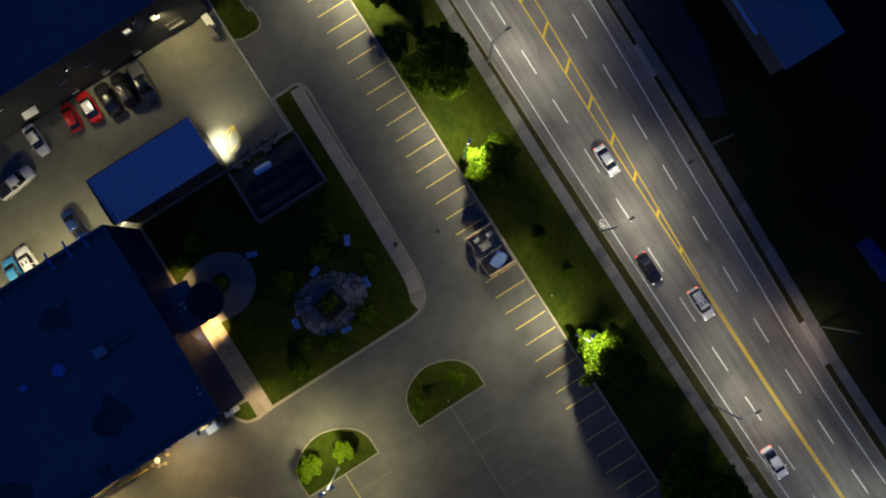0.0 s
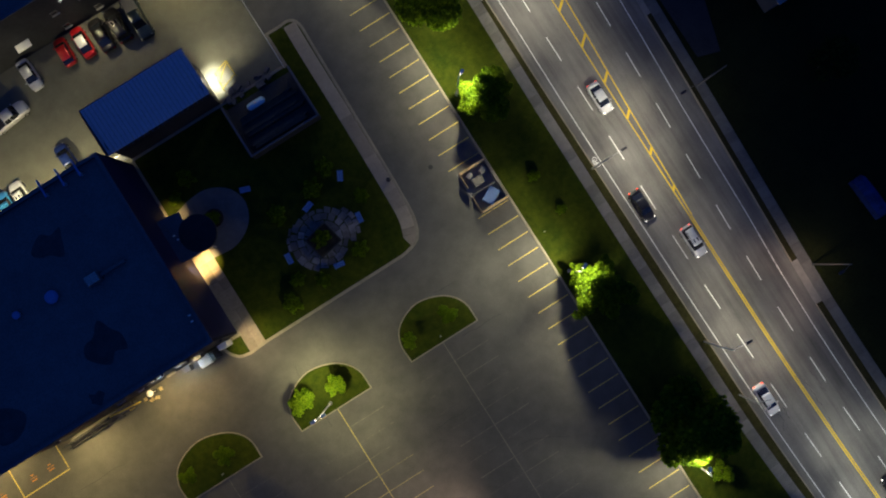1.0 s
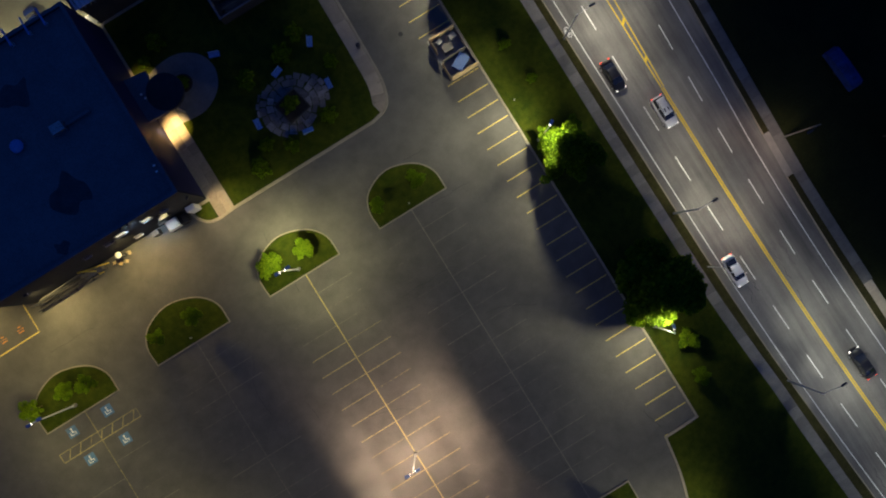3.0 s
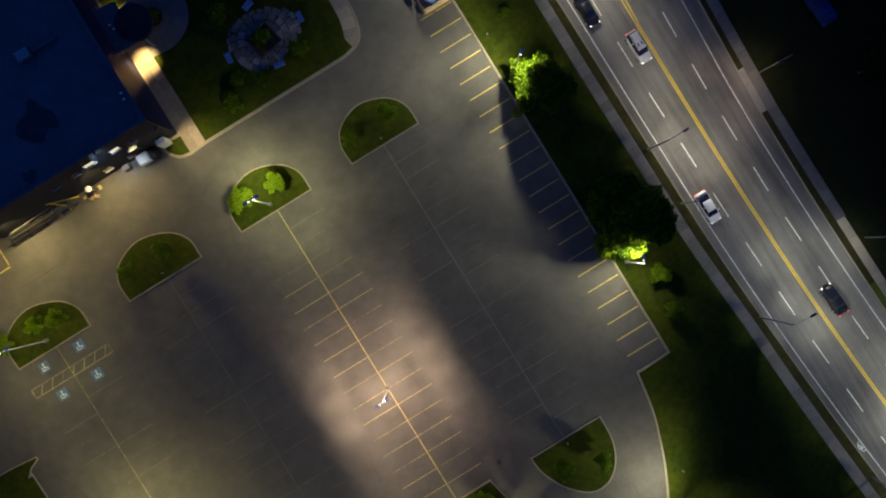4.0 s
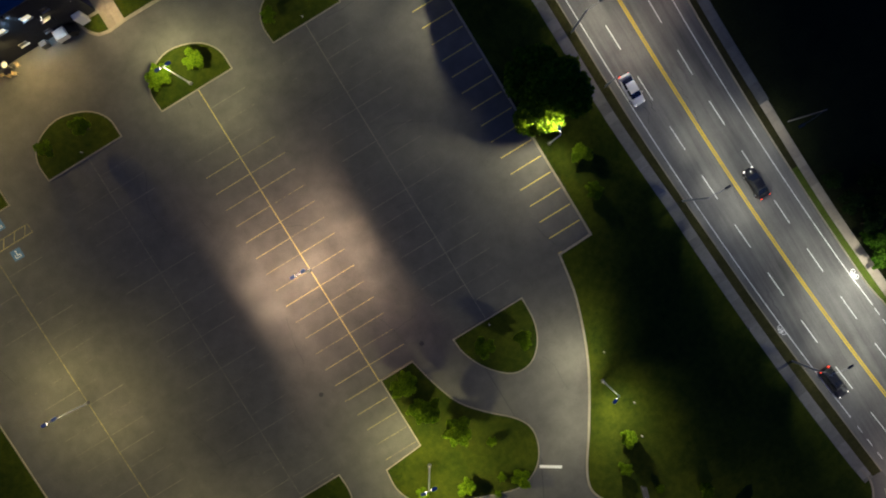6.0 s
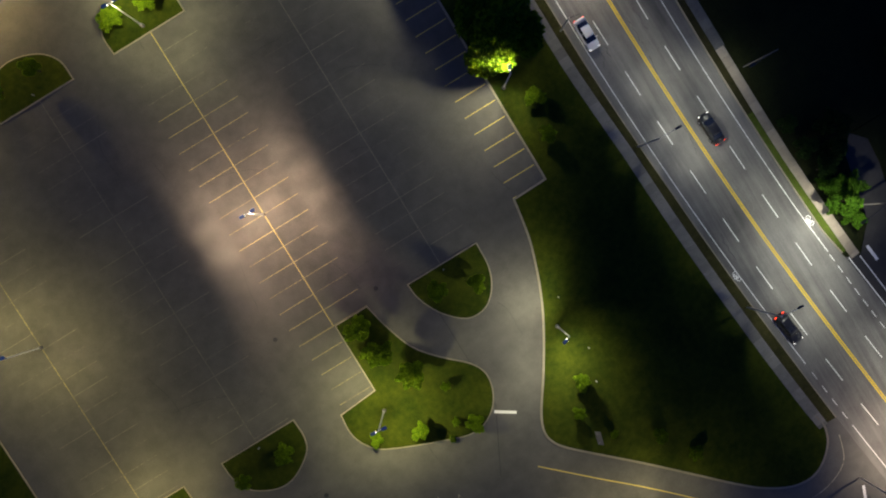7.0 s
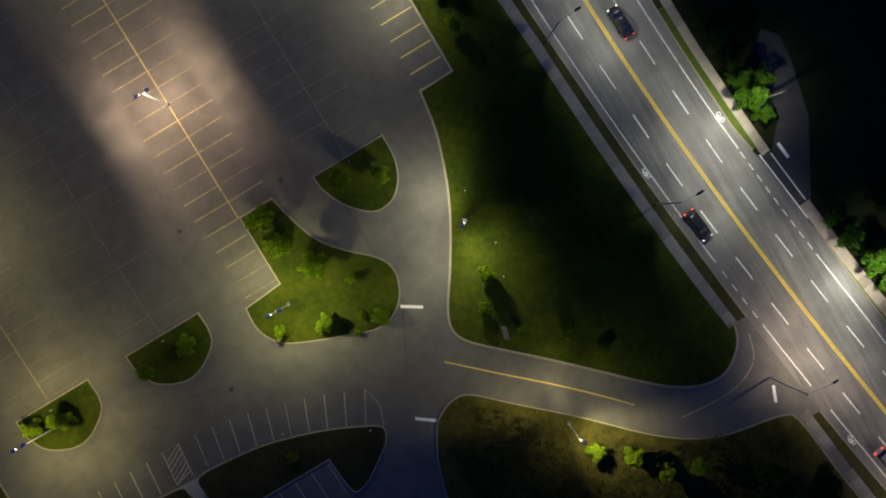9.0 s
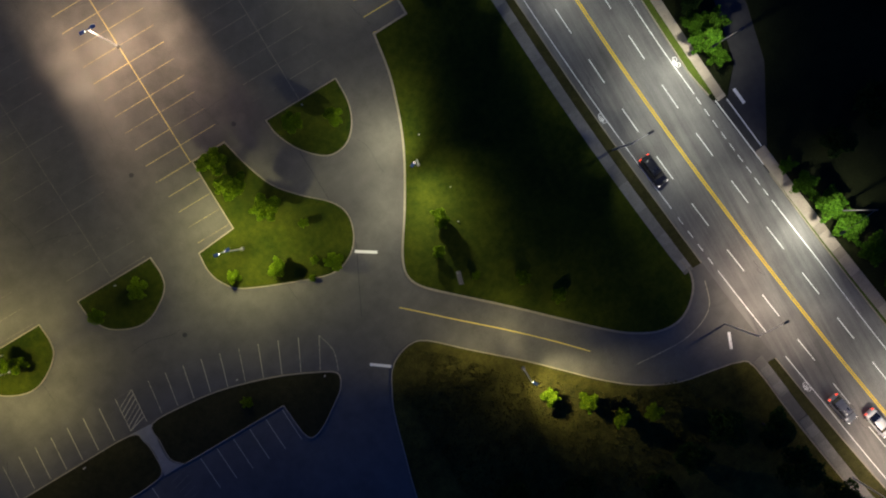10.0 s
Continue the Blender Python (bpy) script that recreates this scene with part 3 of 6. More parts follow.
part("kerb", draped(strip(tri_line, -0.12, 0.19, -0.03, 0.14)), M_KERB, verge, "pale concrete kerb")
part("grass", draped(slab(offset_pts(tri_line, 0.185, False) + strip_in, -0.03, 0.125)), M_GRASS, verge)

# pavements and verges by the road
side_w = tagged(new("pavement_1"), "narrow concrete pavement beside the road", "pavement", kind="structure")
side_w.location.z = DIP
side_e = tagged(new("pavement_2"), "concrete pavement on the far roadside", "pavement", kind="structure")
side_e.location.z = DIP


def slabs_along(parent, table, y0, y1, a, b, z, mat, step=1.5):
    """Concrete bays with open joints."""
    y = y0
    while y > y1:
        e = max(y1, y - step + 0.012)
        part("concrete_slab", strip(along(table, y, e, 1.5), a, b, -0.02, z), mat, parent)
        y -= step


slabs_along(side_w, U_WALK_W, 70, -119.5, -WALK, 0.0, 0.14, M_WALKC)
slabs_along(side_w, U_WALK_W, -135.5, -142.0, -WALK, 0.0, 0.14, M_WALKC)
slabs_along(side_w, U_WALK_W, -146.5, -185.0, -WALK, 0.0, 0.14, M_WALKC)
slabs_along(side_e, U_WALK_E, 60, -66.0, 0.0, 1.5, 0.14, M_OLDC)
slabs_along(side_e, U_WALK_E, -66.0, -101.0, 0.0, 1.3, 0.14, M_FOOT)
slabs_along(side_e, U_WALK_E, -109.8, -185.0, 0.0, 1.6, 0.14, M_FOOT)
for y0, y1 in ((120, -119.4), (-136.8, -230)):
    w = along(U_KERB_W, y0, y1, 2.0)
    s = along(U_WALK_W, y0, y1, 2.0)
    tail = [] if y0 < 0 else [w[-1]]
    g = tagged(new("roadside_verge"), "thin strip of brownish verge grass by the kerb", "verge", kind="structure")
    g.location.z = DIP
    part("kerb", strip(w, -0.16, 0.0, -0.03, 0.15), M_KERB, g)
    part("grass", slab(offset_pts(w, -0.155, False) + [p + Vector((0.02, 0)) for p in s][::-1], -0.03, 0.13), M_VERGE, g)
for y0, y1 in ((120, 4.4), (-0.9, -41.0), (-47.8, -76.0), (-76.0, -99.6), (-113.4, -230)):
    w = along(U_KERB_E, y0, y1, 2.0)
    s = along(U_WALK_E, y0, y1, 2.0)
    g = tagged(new("roadside_verge"), "thin strip of brownish verge grass by the kerb", "verge", kind="structure")
    g.location.z = DIP
    part("kerb", strip(w, 0.0, 0.16, -0.03, 0.15), M_KERB, g)
    part("grass", slab(offset_pts(w, 0.155, False) + [p - Vector((0.02, 0)) for p in s][::-1], -0.03, 0.13), M_GREEN if y1 < -90 else M_DRY, g)
for y0, y1 in ((4.4, -0.9), (-41.0, -47.8)):
    part("crossing_apron", slab(along(U_KERB_E, y0, y1) + along(U_WALK_E, y0, y1)[::-1], -0.03, 0.06), M_CONC, side_e)
# ground east of the road, with a side street and a dark car court
east_in = along([(y, u + (1.48 if y > -66 else 1.28)) for y, u in U_WALK_E], 120, -101.2)
east_in2 = along([(y, u + 1.58) for y, u in U_WALK_E], -110.4, -330)
far = tagged(new("far_side_ground"), "grass beyond the far pavement, coloured near-black as unlit", "ground", kind="structure")
far.location.z = DIP
part("grass", slab(east_in + [Vector((51.2, -97.5)), Vector((53.2, -87.6)), Vector((55.1, -85.6)), Vector((400, -84)), Vector((400, 120))], -0.35, 0.12), M_UNLIT, far)
part("grass", slab(east_in2[::-1] + [Vector((55.1, -99.4)), Vector((56.8, -91.2)), Vector((57.0, -87.6)), Vector((55.3, -85.7)), Vector((400, -84.1)), Vector((400, -330))], -0.35, 0.12), M_UNLIT, far)
lane = tagged(part("side_street", slab([(44.9, -100), (45.0, -117), (49.3, -112), (55.1, -99.4), (57.0, -91.2), (57.2, -87.5), (55.0, -85.5), (53.0, -87.5), (50.6, -97.2), (47.9, -101.2)], -0.3, 0.003), M_LANE, at=pose(0, 0, DIP)),
              "dark asphalt side street joining the road", "road", kind="structure")
mark(lane, (46.4, -100.7), (47.9, -111.9), 0.16, M_ROADW, 0.012, "crossing_line")
mark(lane, (47.9, -101.3), (48.9, -109.5), 0.16, M_ROADW, 0.012, "crossing_line")
mark(lane, (49.45, -100.6), (49.75, -103.1), 0.45, M_ROADW, 0.012, "stop_bar")
court = tagged(part("car_court", slab([(48.2, 14), (48.4, -9.7), (51.6, -10.7), (54.6, 0), (54.6, 14)], -0.3, 0.135), M_SLATE, at=pose(0, 0, DIP)), "dark asphalt forecourt of a house", "pavement", kind="structure")

# south-west and south beds
sx = [(-43.9, -98.7), (-38, -98.9), (-32.6, -99.8), (-26, -101.9), (-20.6, -104.4), (-18.3, -106.0), (-18.9, -107.9), (-20.6, -109.3), (-24.4, -111.7), (-26.7, -111.5), (-27.2, -106.1), (-43.2, -106.0), (-44.5, -104.3), (-44.4, -101.5)]
raised("south_bed", sx, M_DRY, "dark kerbed lawn behind a curved parking row", "lawn", (10, 11), kind="structure")
raised("south_bed", [(-110, -98.4), (-58, -98.4), (-47.6, -98.5), (-46.1, -100.2), (-45.9, -103.0), (-46.6, -105.6), (-50, -106.2), (-110, -106.2)], M_DRY,
       "dark kerbed lawn behind a curved parking row", "lawn", (0, 1, 6, 7), kind="structure")
path = tagged(new("garden_path"), "short concrete path between two lawns", "path", kind="structure")
part("concrete_slab", slab(curve_pts([(-47.4, -98.5), (-44.1, -98.7), (-44.6, -101.5), (-44.7, -104.3), (-43.4, -105.9), (-46.4, -105.9), (-45.8, -103), (-46.0, -100.3)], True, 3, (0, 1, 4, 5)), -0.02, 0.11), M_CONC, path)
raised("west_lawn", [(-67.7, -42), (-67.7, -88), (-69.5, -91), (-120, -91.5), (-120, -35), (-70, -35.2), (-68.3, -37.5)], M_GRASS, "kerbed lawn along the lot's edge", "lawn", (3, 4), kind="structure")
raised("corner_lawn", [(-40, -240), (-22.5, -145), (-18.2, -127), (-16.4, -120.7), (-14.6, -114.8), (-13.2, -111.9), (-11.7, -109.5), (-9.8, -108.2), (-7.5, -107.7), (-5.3, -108.5), (-1.1, -112.5), (4.9, -118.1), (9.0, -122.3), (12.5, -125.9),
                       (16.9, -129.6), (22.0, -132.3), (27.1, -133.5), (31.0, -134.5), (32.7, -136.5), (34.0, -147), (37.0, -165), (42, -185), (60, -240)], M_ROUGH,
       "rough unmown grass by the access road", "lawn", (0, 22), 3, kind="structure", drape=True)

# concrete strip and walkway of the garden
gw = tagged(new("garden_pavement"), "concrete footpath round the garden lawn", "pavement", kind="structure")
fw = curve_pts([(2.3, 24.2), (2.2, 20), (2.1, 9.1), (1.85, -2.8), (1.6, -7.0), (0.9, -9.4)], False, 6)
seg = 3
for i in range(0, len(fw) - seg, seg):
    a = fw[i:i + seg + 1]
    part("concrete_slab", strip(a, -1.1, 0.92, 0.05, 0.128), M_FOOT, gw)
part("concrete_slab", slab([(-0.16, -9.1), (0.15, -10.6), (0.6, -10.75), (1.3, -10.2), (1.78, -9.66)], 0.05, 0.127), M_FOOT, gw)
wk = tagged(new("entrance_walk"), "beige paved walk from the entrance", "path", kind="structure")
for i in range(11):
    y = 5.2 - 1.5 * i
    for k in range(2):
        part("paving_slab", boxes(((-26.15 + 1.28 * k, y - 1.49, 0.05), (-24.88 + 1.28 * k, y, 0.128))), M_PAVER, wk)


# ---- buildings ----
def flat_building(name, x0, x1, y0, y1, h, label, openings=(), recess=None):
    """Walls with thickness, a parapet with coping and a membrane roof; openings are (side, along, bottom, width, height, lit)."""
    b = thing(name, pose(0, 0, 0), label, "building")
    t = 0.35
    if recess:  # a deep bay under the roof, from the west end to this x
        rx, deep = recess
        part("wall", boxes(((rx, y0, -0.1), (x1, y0 + t, h))), M_SLATE, b)
        part("wall", boxes(((x0 + t, y0 + deep, -0.1), (rx + t, y0 + deep + t, h - 0.71))), M_SLATE, b)
        part("wall", boxes(((rx, y0 + t, -0.1), (rx + t, y0 + deep, h - 0.71))), M_SLATE, b)
        part("fascia", boxes(((x0, y0, h - 1.1), (rx, y0 + t, h))), M_SLATE, b)
    else:
        part("wall", boxes(((x0, y0, -0.1), (x1, y0 + t, h))), M_SLATE, b)
    part("wall", boxes(((x0, y1 - t, -0.1), (x1, y1, h))), M_SLATE, b)
    part("wall", boxes(((x1 - t, y0 + t, -0.1), (x1, y1 - t, h))), M_CLAD, b, "navy metal-clad wall")
    part("wall", boxes(((x0, y0 + t, -0.1), (x0 + t, y1 - t, h))), M_SLATE, b)
    part("roof", boxes(((x0 + t, y0 + t, h - 0.7), (x1 - t, y1 - t, h - 0.4))), M_ROOF, b, "dark flat membrane roof")
    cop = bmesh.new()
    e = 0.06
    for lo, hi in (((x0 - e, y0 - e), (x1 + e, y0 + t + e)), ((x0 - e, y1 - t - e), (x1 + e, y1 + e)), ((x1 - t - e, y0 + t + e + 0.002), (x1 + e, y1 - t - e - 0.002)), ((x0 - e, y0 + t + e + 0.002), (x0 + t + e, y1 - t - e - 0.002))):
        box(cop, (*lo, h), (*hi, h + 0.07))
    part("coping", cop, M_ROOF, b)
    for side, s, z, w, hh, lit in openings:
        win = part("window", frame_mesh(w, hh), M_TRIM if lit else M_WALL, b, "framed window")
        turn = {"S": 0, "N": 180, "E": 90}[side]
        p = {"S": (s, y0 - 0.04, z), "N": (s, y1 + 0.04, z), "E": (x1 + 0.04, s, z)}[side]
        win.matrix_basis = pose(*p, 0, 0, turn)
        part("pane", boxes(((-w / 2 + 0.06, 0.0, 0.06), (w / 2 - 0.06, 0.03, hh - 0.06))), M_LITWIN if lit else M_GLASS, win)
        part("sill", boxes(((-w / 2 - 0.08, -0.2, -0.07), (w / 2 + 0.08, 0.02, -0.003)), bevel=0.01), M_TRIM, win)
    return b


def frame_mesh(w, h):
    bm = boxes(((-w / 2, -0.03, 0), (-w / 2 + 0.06, 0.05, h)), ((w / 2 - 0.06, -0.03, 0), (w / 2, 0.05, h)),
               ((-w / 2 + 0.06, -0.03, 0), (w / 2 - 0.06, 0.05, 0.06)), ((-w / 2 + 0.06, -0.03, h - 0.06), (w / 2 - 0.06, 0.05, h)))
    return bm_mesh("window", bm)


S_OPEN = [("S", -30.1, 5.8, 1.0, 0.7, False), ("S", -32.4, 6.2, 1.3, 0.9, True), ("S", -36.0, 6.5, 1.5, 0.9, True), ("S", -38.3, 6.1, 1.0, 0.7, False), ("S", -41.5, 6.0, 1.0, 0.6, False),
          ("S", -36.1, 1.9, 1.2, 0.7, False), ("S", -32.6, 1.7, 1.0, 0.6, False)]
hall = flat_building("community_hall", -100, -26.3, -8.2, 19.2, 9.5, "large two-storey building with a dark flat roof", S_OPEN, (-53.6, 4.6))
north = flat_building("school_block", -100, -2.2, 39.7, 85, 9.0, "long flat-roofed building behind the yard",
                      [("S", -8.1, 5.9, 1.0, 0.8, True), ("S", -11.9, 6.3, 1.0, 0.9, True), ("S", -18.9, 4.8, 1.0, 0.7, False), ("S", -23, 4.6, 1.0, 0.7, False), ("S", -6.8, 1.9, 2.4, 1.2, False), ("S", -13.5, 1.0, 1.0, 0.8, False),
                       ("S", -18.5, 1.0, 1.0, 0.8, False), ("S", -23.5, 1.0, 1.0, 0.8, False)])
part("awning", boxes(((-30.3, 38.6, 3.3), (-28.2, 39.66, 3.42)), bevel=0.03), M_WHITE, north, "white flat awning over a door")
part("wall_unit", boxes(((-31.9, -8.75, 3.4), (-30.4, -8.22, 4.6)), bevel=0.04), M_SLATE, hall, "dark grey air unit on the wall")
# darker patches, a vent cap, ducts and gas pipes on the hall's roof
for x0, y0, x1, y1 in ((-39.6, 10.6, -34.4, 14.4), (-40.6, -4.0, -34.8, 1.4), (-43.2, -7.4, -41.0, -5.6), (-58, 4, -52, 9), (-56, -6, -50.5, -1)):
    mx, my, hx, hy = (x0 + x1) / 2, (y0 + y1) / 2, (x1 - x0) / 2, (y1 - y0) / 2
    rim = [(mx + hx * math.cos(0.698 * k) * (0.85 + 0.3 * math.sin(2.3 * k + x0)), my + hy * math.sin(0.698 * k) * (0.85 + 0.3 * math.sin(3.1 * k + y0))) for k in range(9)]
    part("roof_patch", slab(curve_pts(rim, True, 4), 9.0, 9.112), M_ROOFD, hall, "dark patch on the roofing")


def roof_vent(x, y, z, r):
    v = thing("roof_vent", pose(x, y, z), "pale domed roof ventilator", "roof vent")
    bm = bmesh.new()
    tube(bm, (0, 0, 0), (0, 0, 0.45), r * 0.7, r * 0.7, 14)
    part("collar", bm, M_GALV, v)
    bm = bmesh.new()
    bmesh.ops.create_uvsphere(bm, u_segments=16, v_segments=8, radius=r)
    for q in bm.verts:
        q.co.z = max(q.co.z, 0) * 0.5 + 0.45
    part("dome", bm, M_BENCH, v)


roof_vent(-40.1, 6.9, 9.1, 0.85)
roof_vent(-44.9, 7.3, 9.1, 0.5)
roof_vent(-61.0, 8.0, 9.1, 0.6)
duct = thing("roof_unit", pose(-34.6, 6.0, 9.1), "grey rooftop air unit with a short duct", "air unit")
part("casing", boxes(((-0.9, -0.6, 0), (0.9, 0.6, 0.9)), bevel=0.05), M_ROOF, duct)
part("duct", boxes(((0.95, -0.2, 0.1), (4.4, 0.2, 0.5)), bevel=0.03), M_ROOF, duct)
part("grille", boxes(*[((-0.8, -0.5 + 0.2 * i, 0.905), (0.8, -0.4 + 0.2 * i, 0.93)) for i in range(6)]), M_GALV, duct)
for x in (-28.9, -31.2, -33.8, -41.6):
    p = thing("roof_strut", pose(x - 0.35, 18.9, 9.6), "pale steel tube across the roof edge", "strut", "roof struts")
    bm = bmesh.new()
    tube(bm, (0, -1.3, 0.12), (0, 1.1, 0.12), 0.13, 0.13, 10)
    part("tube", bm, M_BENCH, p)
    part("foot", boxes(((-0.2, -1.2, -0.5), (0.2, -0.8, 0.0))), M_GALV, p)
# entrance canopy on the east side
porch = thing("entrance_porch", pose(0, 0, 0), "dark flat-roofed entrance porch with warm downlights", "porch")
part("roof", slab([(-26.28, 3.0), (-23.4, 2.9), (-23.2, 9.0), (-26.28, 9.4)], 4.0, 4.45), M_ROOF, porch)
part("round_roof", slab([(-22.4 + 2.45 * math.cos(0.2618 * k), 5.3 + 2.5 * math.sin(0.2618 * k)) for k in range(24)], 4.1, 4.56), M_SLATE, porch, "round dark canopy roof")
for x, y in ((-22.6, 3.4), (-22.4, 7.3)):
    bm = bmesh.new()
    tube(bm, (x, y, 0.1), (x, y, 4.0), 0.14, 0.14, 10)
    part("column", bm, M_TRIM, porch)
part("door", boxes(((-26.3, 4.2, 0.1), (-26.22, 7.8, 2.5))), M_GLASS, porch)
for x, y in ((-24.9, 3.5), (-24.2, 8.8)):
    part("downlight", boxes(((x - 0.15, y - 0.1, 3.75), (x + 0.15, y + 0.1, 3.95)), bevel=0.02), M_LENS, porch)
for x, y in ((-25.2, 6.6), (-25.0, 5.9), (-27.0, -4.0), (-27.1, -4.8)):
    s = thing("roof_fitting", pose(x, y, 4.45 if x > -26 else 9.57), "small pale roof fitting", "fitting")
    part("box", boxes(((-0.14, -0.1, 0), (0.14, 0.1, 0.16)), bevel=0.02), M_WHITE, s)

# metal-roofed shed in the yard
shed = thing("metal_shed", pose(0, 0, 0), "yard shed with a ribbed blue metal roof", "shed")
part("wall", boxes(((-26.0, 19.9, 0), (-11.6, 20.1, 5.9))), M_SLATE, shed)
part("wall", boxes(((-11.8, 20.1, 0), (-11.6, 25.6, 6.2))), M_SLATE, shed)
part("wall", boxes(((-26.0, 20.1, 0), (-25.8, 25.6, 6.2))), M_SLATE, shed)
part("wall", boxes(((-25.8, 25.4, 0), (-11.8, 25.6, 6.2))), M_SLATE, shed)
n = 27
verts, faces = [], []
for i in range(n + 1):
    x = -26.3 + 15.2 * i / n
    for dx, dz in ((0.0, 0.0), (0.40, 0.0), (0.44, 0.11), (0.52, 0.11)):
        if i < n or dx == 0:
            for y, z in ((19.4, 6.05), (26.0, 6.65)):
                verts.append((x + dx, y, z + dz))
m2 = len(verts) // 2
for i in range(m2 - 1):
    faces.append((2 * i, 2 * i + 2, 2 * i + 3, 2 * i + 1))
sheet = part("roof_sheet", mesh_of("roof_sheet", verts, faces), M_METAL, shed, "ribbed blue metal roofing")
sheet.modifiers.new("thick", "SOLIDIFY").thickness = 0.03
# ribs with their shade put into a darker colour
for i in range(n):
    rx = -26.3 + 15.2 * i / n + 0.40
    verts = [(rx + u, y, z + w) for y, z in ((19.38, 6.05), (26.02, 6.65)) for u, w in ((0.0, 0.0), (0.03, 0.15), (0.08, 0.15), (0.11, 0.0))]
    part("roof_seam", mesh_of("roof_seam", verts, [(0, 1, 5, 4), (1, 2, 6, 5), (2, 3, 7, 6), (0, 3, 2, 1), (4, 5, 6, 7), (0, 4, 7, 3)]), M_SEAM, shed)
part("gutter", boxes(((-26.4, 26.02, 6.45), (-11.0, 26.16, 6.62))), M_DARK, shed)
part("verge_trim", boxes(((-26.45, 19.4, 6.0), (-26.31, 26.0, 6.75))), M_DARK, shed)
for i in range(20):
    part("rafter_end", boxes(((-25.9 + 0.74 * i, 19.1, 5.85), (-25.7 + 0.74 * i, 19.38, 6.0))), M_DARK, shed)
lum = part("wall_light", boxes(((-11.55, 22.3, 4.6), (-11.25, 22.9, 4.85)), bevel=0.03), M_DARK, shed)
part("lens", boxes(((-11.5, 22.35, 4.56), (-11.3, 22.85, 4.595))), M_LENSW, lum)
link = thing("white_gate", pose(-26.6, 20.3, 0), "white metal gate between shed and hall", "gate")
part("panel", boxes(((-0.9, -0.08, 0.1), (0.9, 0.0, 2.6)), bevel=0.02), M_WHITE, link)
part("post", boxes(((0.92, -0.1, 0), (1.04, 0.02, 3.3))), M_GALV, link)


# ---- fences and pens ----
def rail_fence(name, pts, h, label, posts=2.5, mat=M_GALV):
    f = thing(name, pose(0, 0, 0), label, "fence")
    for a, b in zip(pts, pts[1:]):
        a, b = Vector((*a, 0)), Vector((*b, 0))
        L = (b - a).length
        k = max(1, round(L / posts))
        for i in range(k + 1):
            p = a.lerp(b, i / k)
            bm = bmesh.new()
            tube(bm, (p.x, p.y, 0.0), (p.x, p.y, h + 0.05), 0.035, 0.035, 6)
            part("post", bm, mat, f)
        for z in (0.15, h):
            bm = bmesh.new()
            tube(bm, (a.x, a.y, z), (b.x, b.y, z), 0.03, 0.03, 6)
            part("rail", bm, mat, f)
        bm = bmesh.new()
        j = int(L / 0.22)
        d = (b - a).normalized()
        for i in range(j):
            for s in (1, -1):
                p = a + d * (i * L / j)
                q = p + d * (h * 0.45 * s)
                t = (q - a).dot(d)
                if 0 <= t <= L:
                    tube(bm, (p.x, p.y, 0.15), (q.x, q.y, h), 0.006, 0.006, 3)
        part("wire_mesh", bm, mat, f)
    return f


rail_fence("wire_fence", [(-1.5, 62), (-1.5, 19.4)], 1.8, "galvanised wire mesh fence by the yard")
pen = thing("storage_pen", pose(0, 0, 0), "walled storage pen with a dark coping", "pen")
PX0, PX1, PY0, PY1, PH = -11.6, -0.9, 10.7, 18.6, 2.2
for lo, hi in (((PX0, PY0), (PX1, PY0 + 0.2)), ((PX1 - 0.2, PY0 + 0.2), (PX1, PY1)), ((PX0, PY0 + 0.2), (PX0 + 0.2, PY1))):
    part("wall", boxes(((*lo, 0.05), (*hi, PH))), M_SLATE, pen)
    part("coping", boxes(((lo[0] - 0.05, lo[1] - 0.05 * (lo[1] == PY0), PH), (hi[0] + 0.05, hi[1] - 0.002, PH + 0.08)), bevel=0.02), M_ROOF, pen)
part("floor", boxes(((PX0 + 0.2, PY0 + 0.2, 0.05), (PX1 - 0.2, PY1, 0.16))), M_PATCH, pen)
random.seed(5)
for r, y in enumerate((12.2, 14.1, 16.0)):
    rack = thing("timber_stack", pose(0, 0, 0.16), "long low stack of dark weathered planks", "timber stack", "timber stacks")
    for k in range(4):
        part("plank", boxes(((PX0 + 0.7 + random.uniform(0, 0.4), y - 0.5 + 0.27 * k, 0), (PX1 - 0.7 - random.uniform(0, 1.2), y - 0.26 + 0.27 * k, 0.5 + random.uniform(0, 0.25))), bevel=0.015), M_OLDW, rack)
for i in range(16):
    x, y = random.uniform(-11, -3.2), random.uniform(18.9, 20.6)
    s = random.uniform(0.25, 0.6)
    c = thing("crate", pose(x, y, 0.12 if y < 19 else 0.004, 0, 0, random.uniform(0, 90)), "dark dirty storage crate", "crate", "crates")
    part("shell", boxes(((-s, -s * 0.7, 0), (s, s * 0.7, s * 1.3)), bevel=0.03), M_DARK if i % 3 else M_WALL, c)
    part("lid", boxes(((-s - 0.02, -s * 0.7 - 0.02, s * 1.3), (s + 0.02, s * 0.7 + 0.02, s * 1.3 + 0.05)), bevel=0.01), M_WALL, c)
tank = thing("gas_tank", pose(-7.4, 17.0, 0.16), "pale blue horizontal gas tank with rounded ends", "gas tank")
bm = bmesh.new()
bmesh.ops.create_uvsphere(bm, u_segments=16, v_segments=12, radius=0.5)
bmesh.ops.rotate(bm, verts=bm.verts, matrix=Matrix.Rotation(radians(90), 3, "Y"))
for v in bm.verts:
    v.co.x += 0.85 if v.co.x > 0.001 else (-0.85 if v.co.x < -0.001 else 0)
    v.co.z += 0.8
part("vessel", bm_mesh("vessel", bm, True), M_TANK, tank)
part("cap", boxes(((-0.15, -0.15, 1.25), (0.15, 0.15, 1.45)), bevel=0.03), M_WHITE, tank)
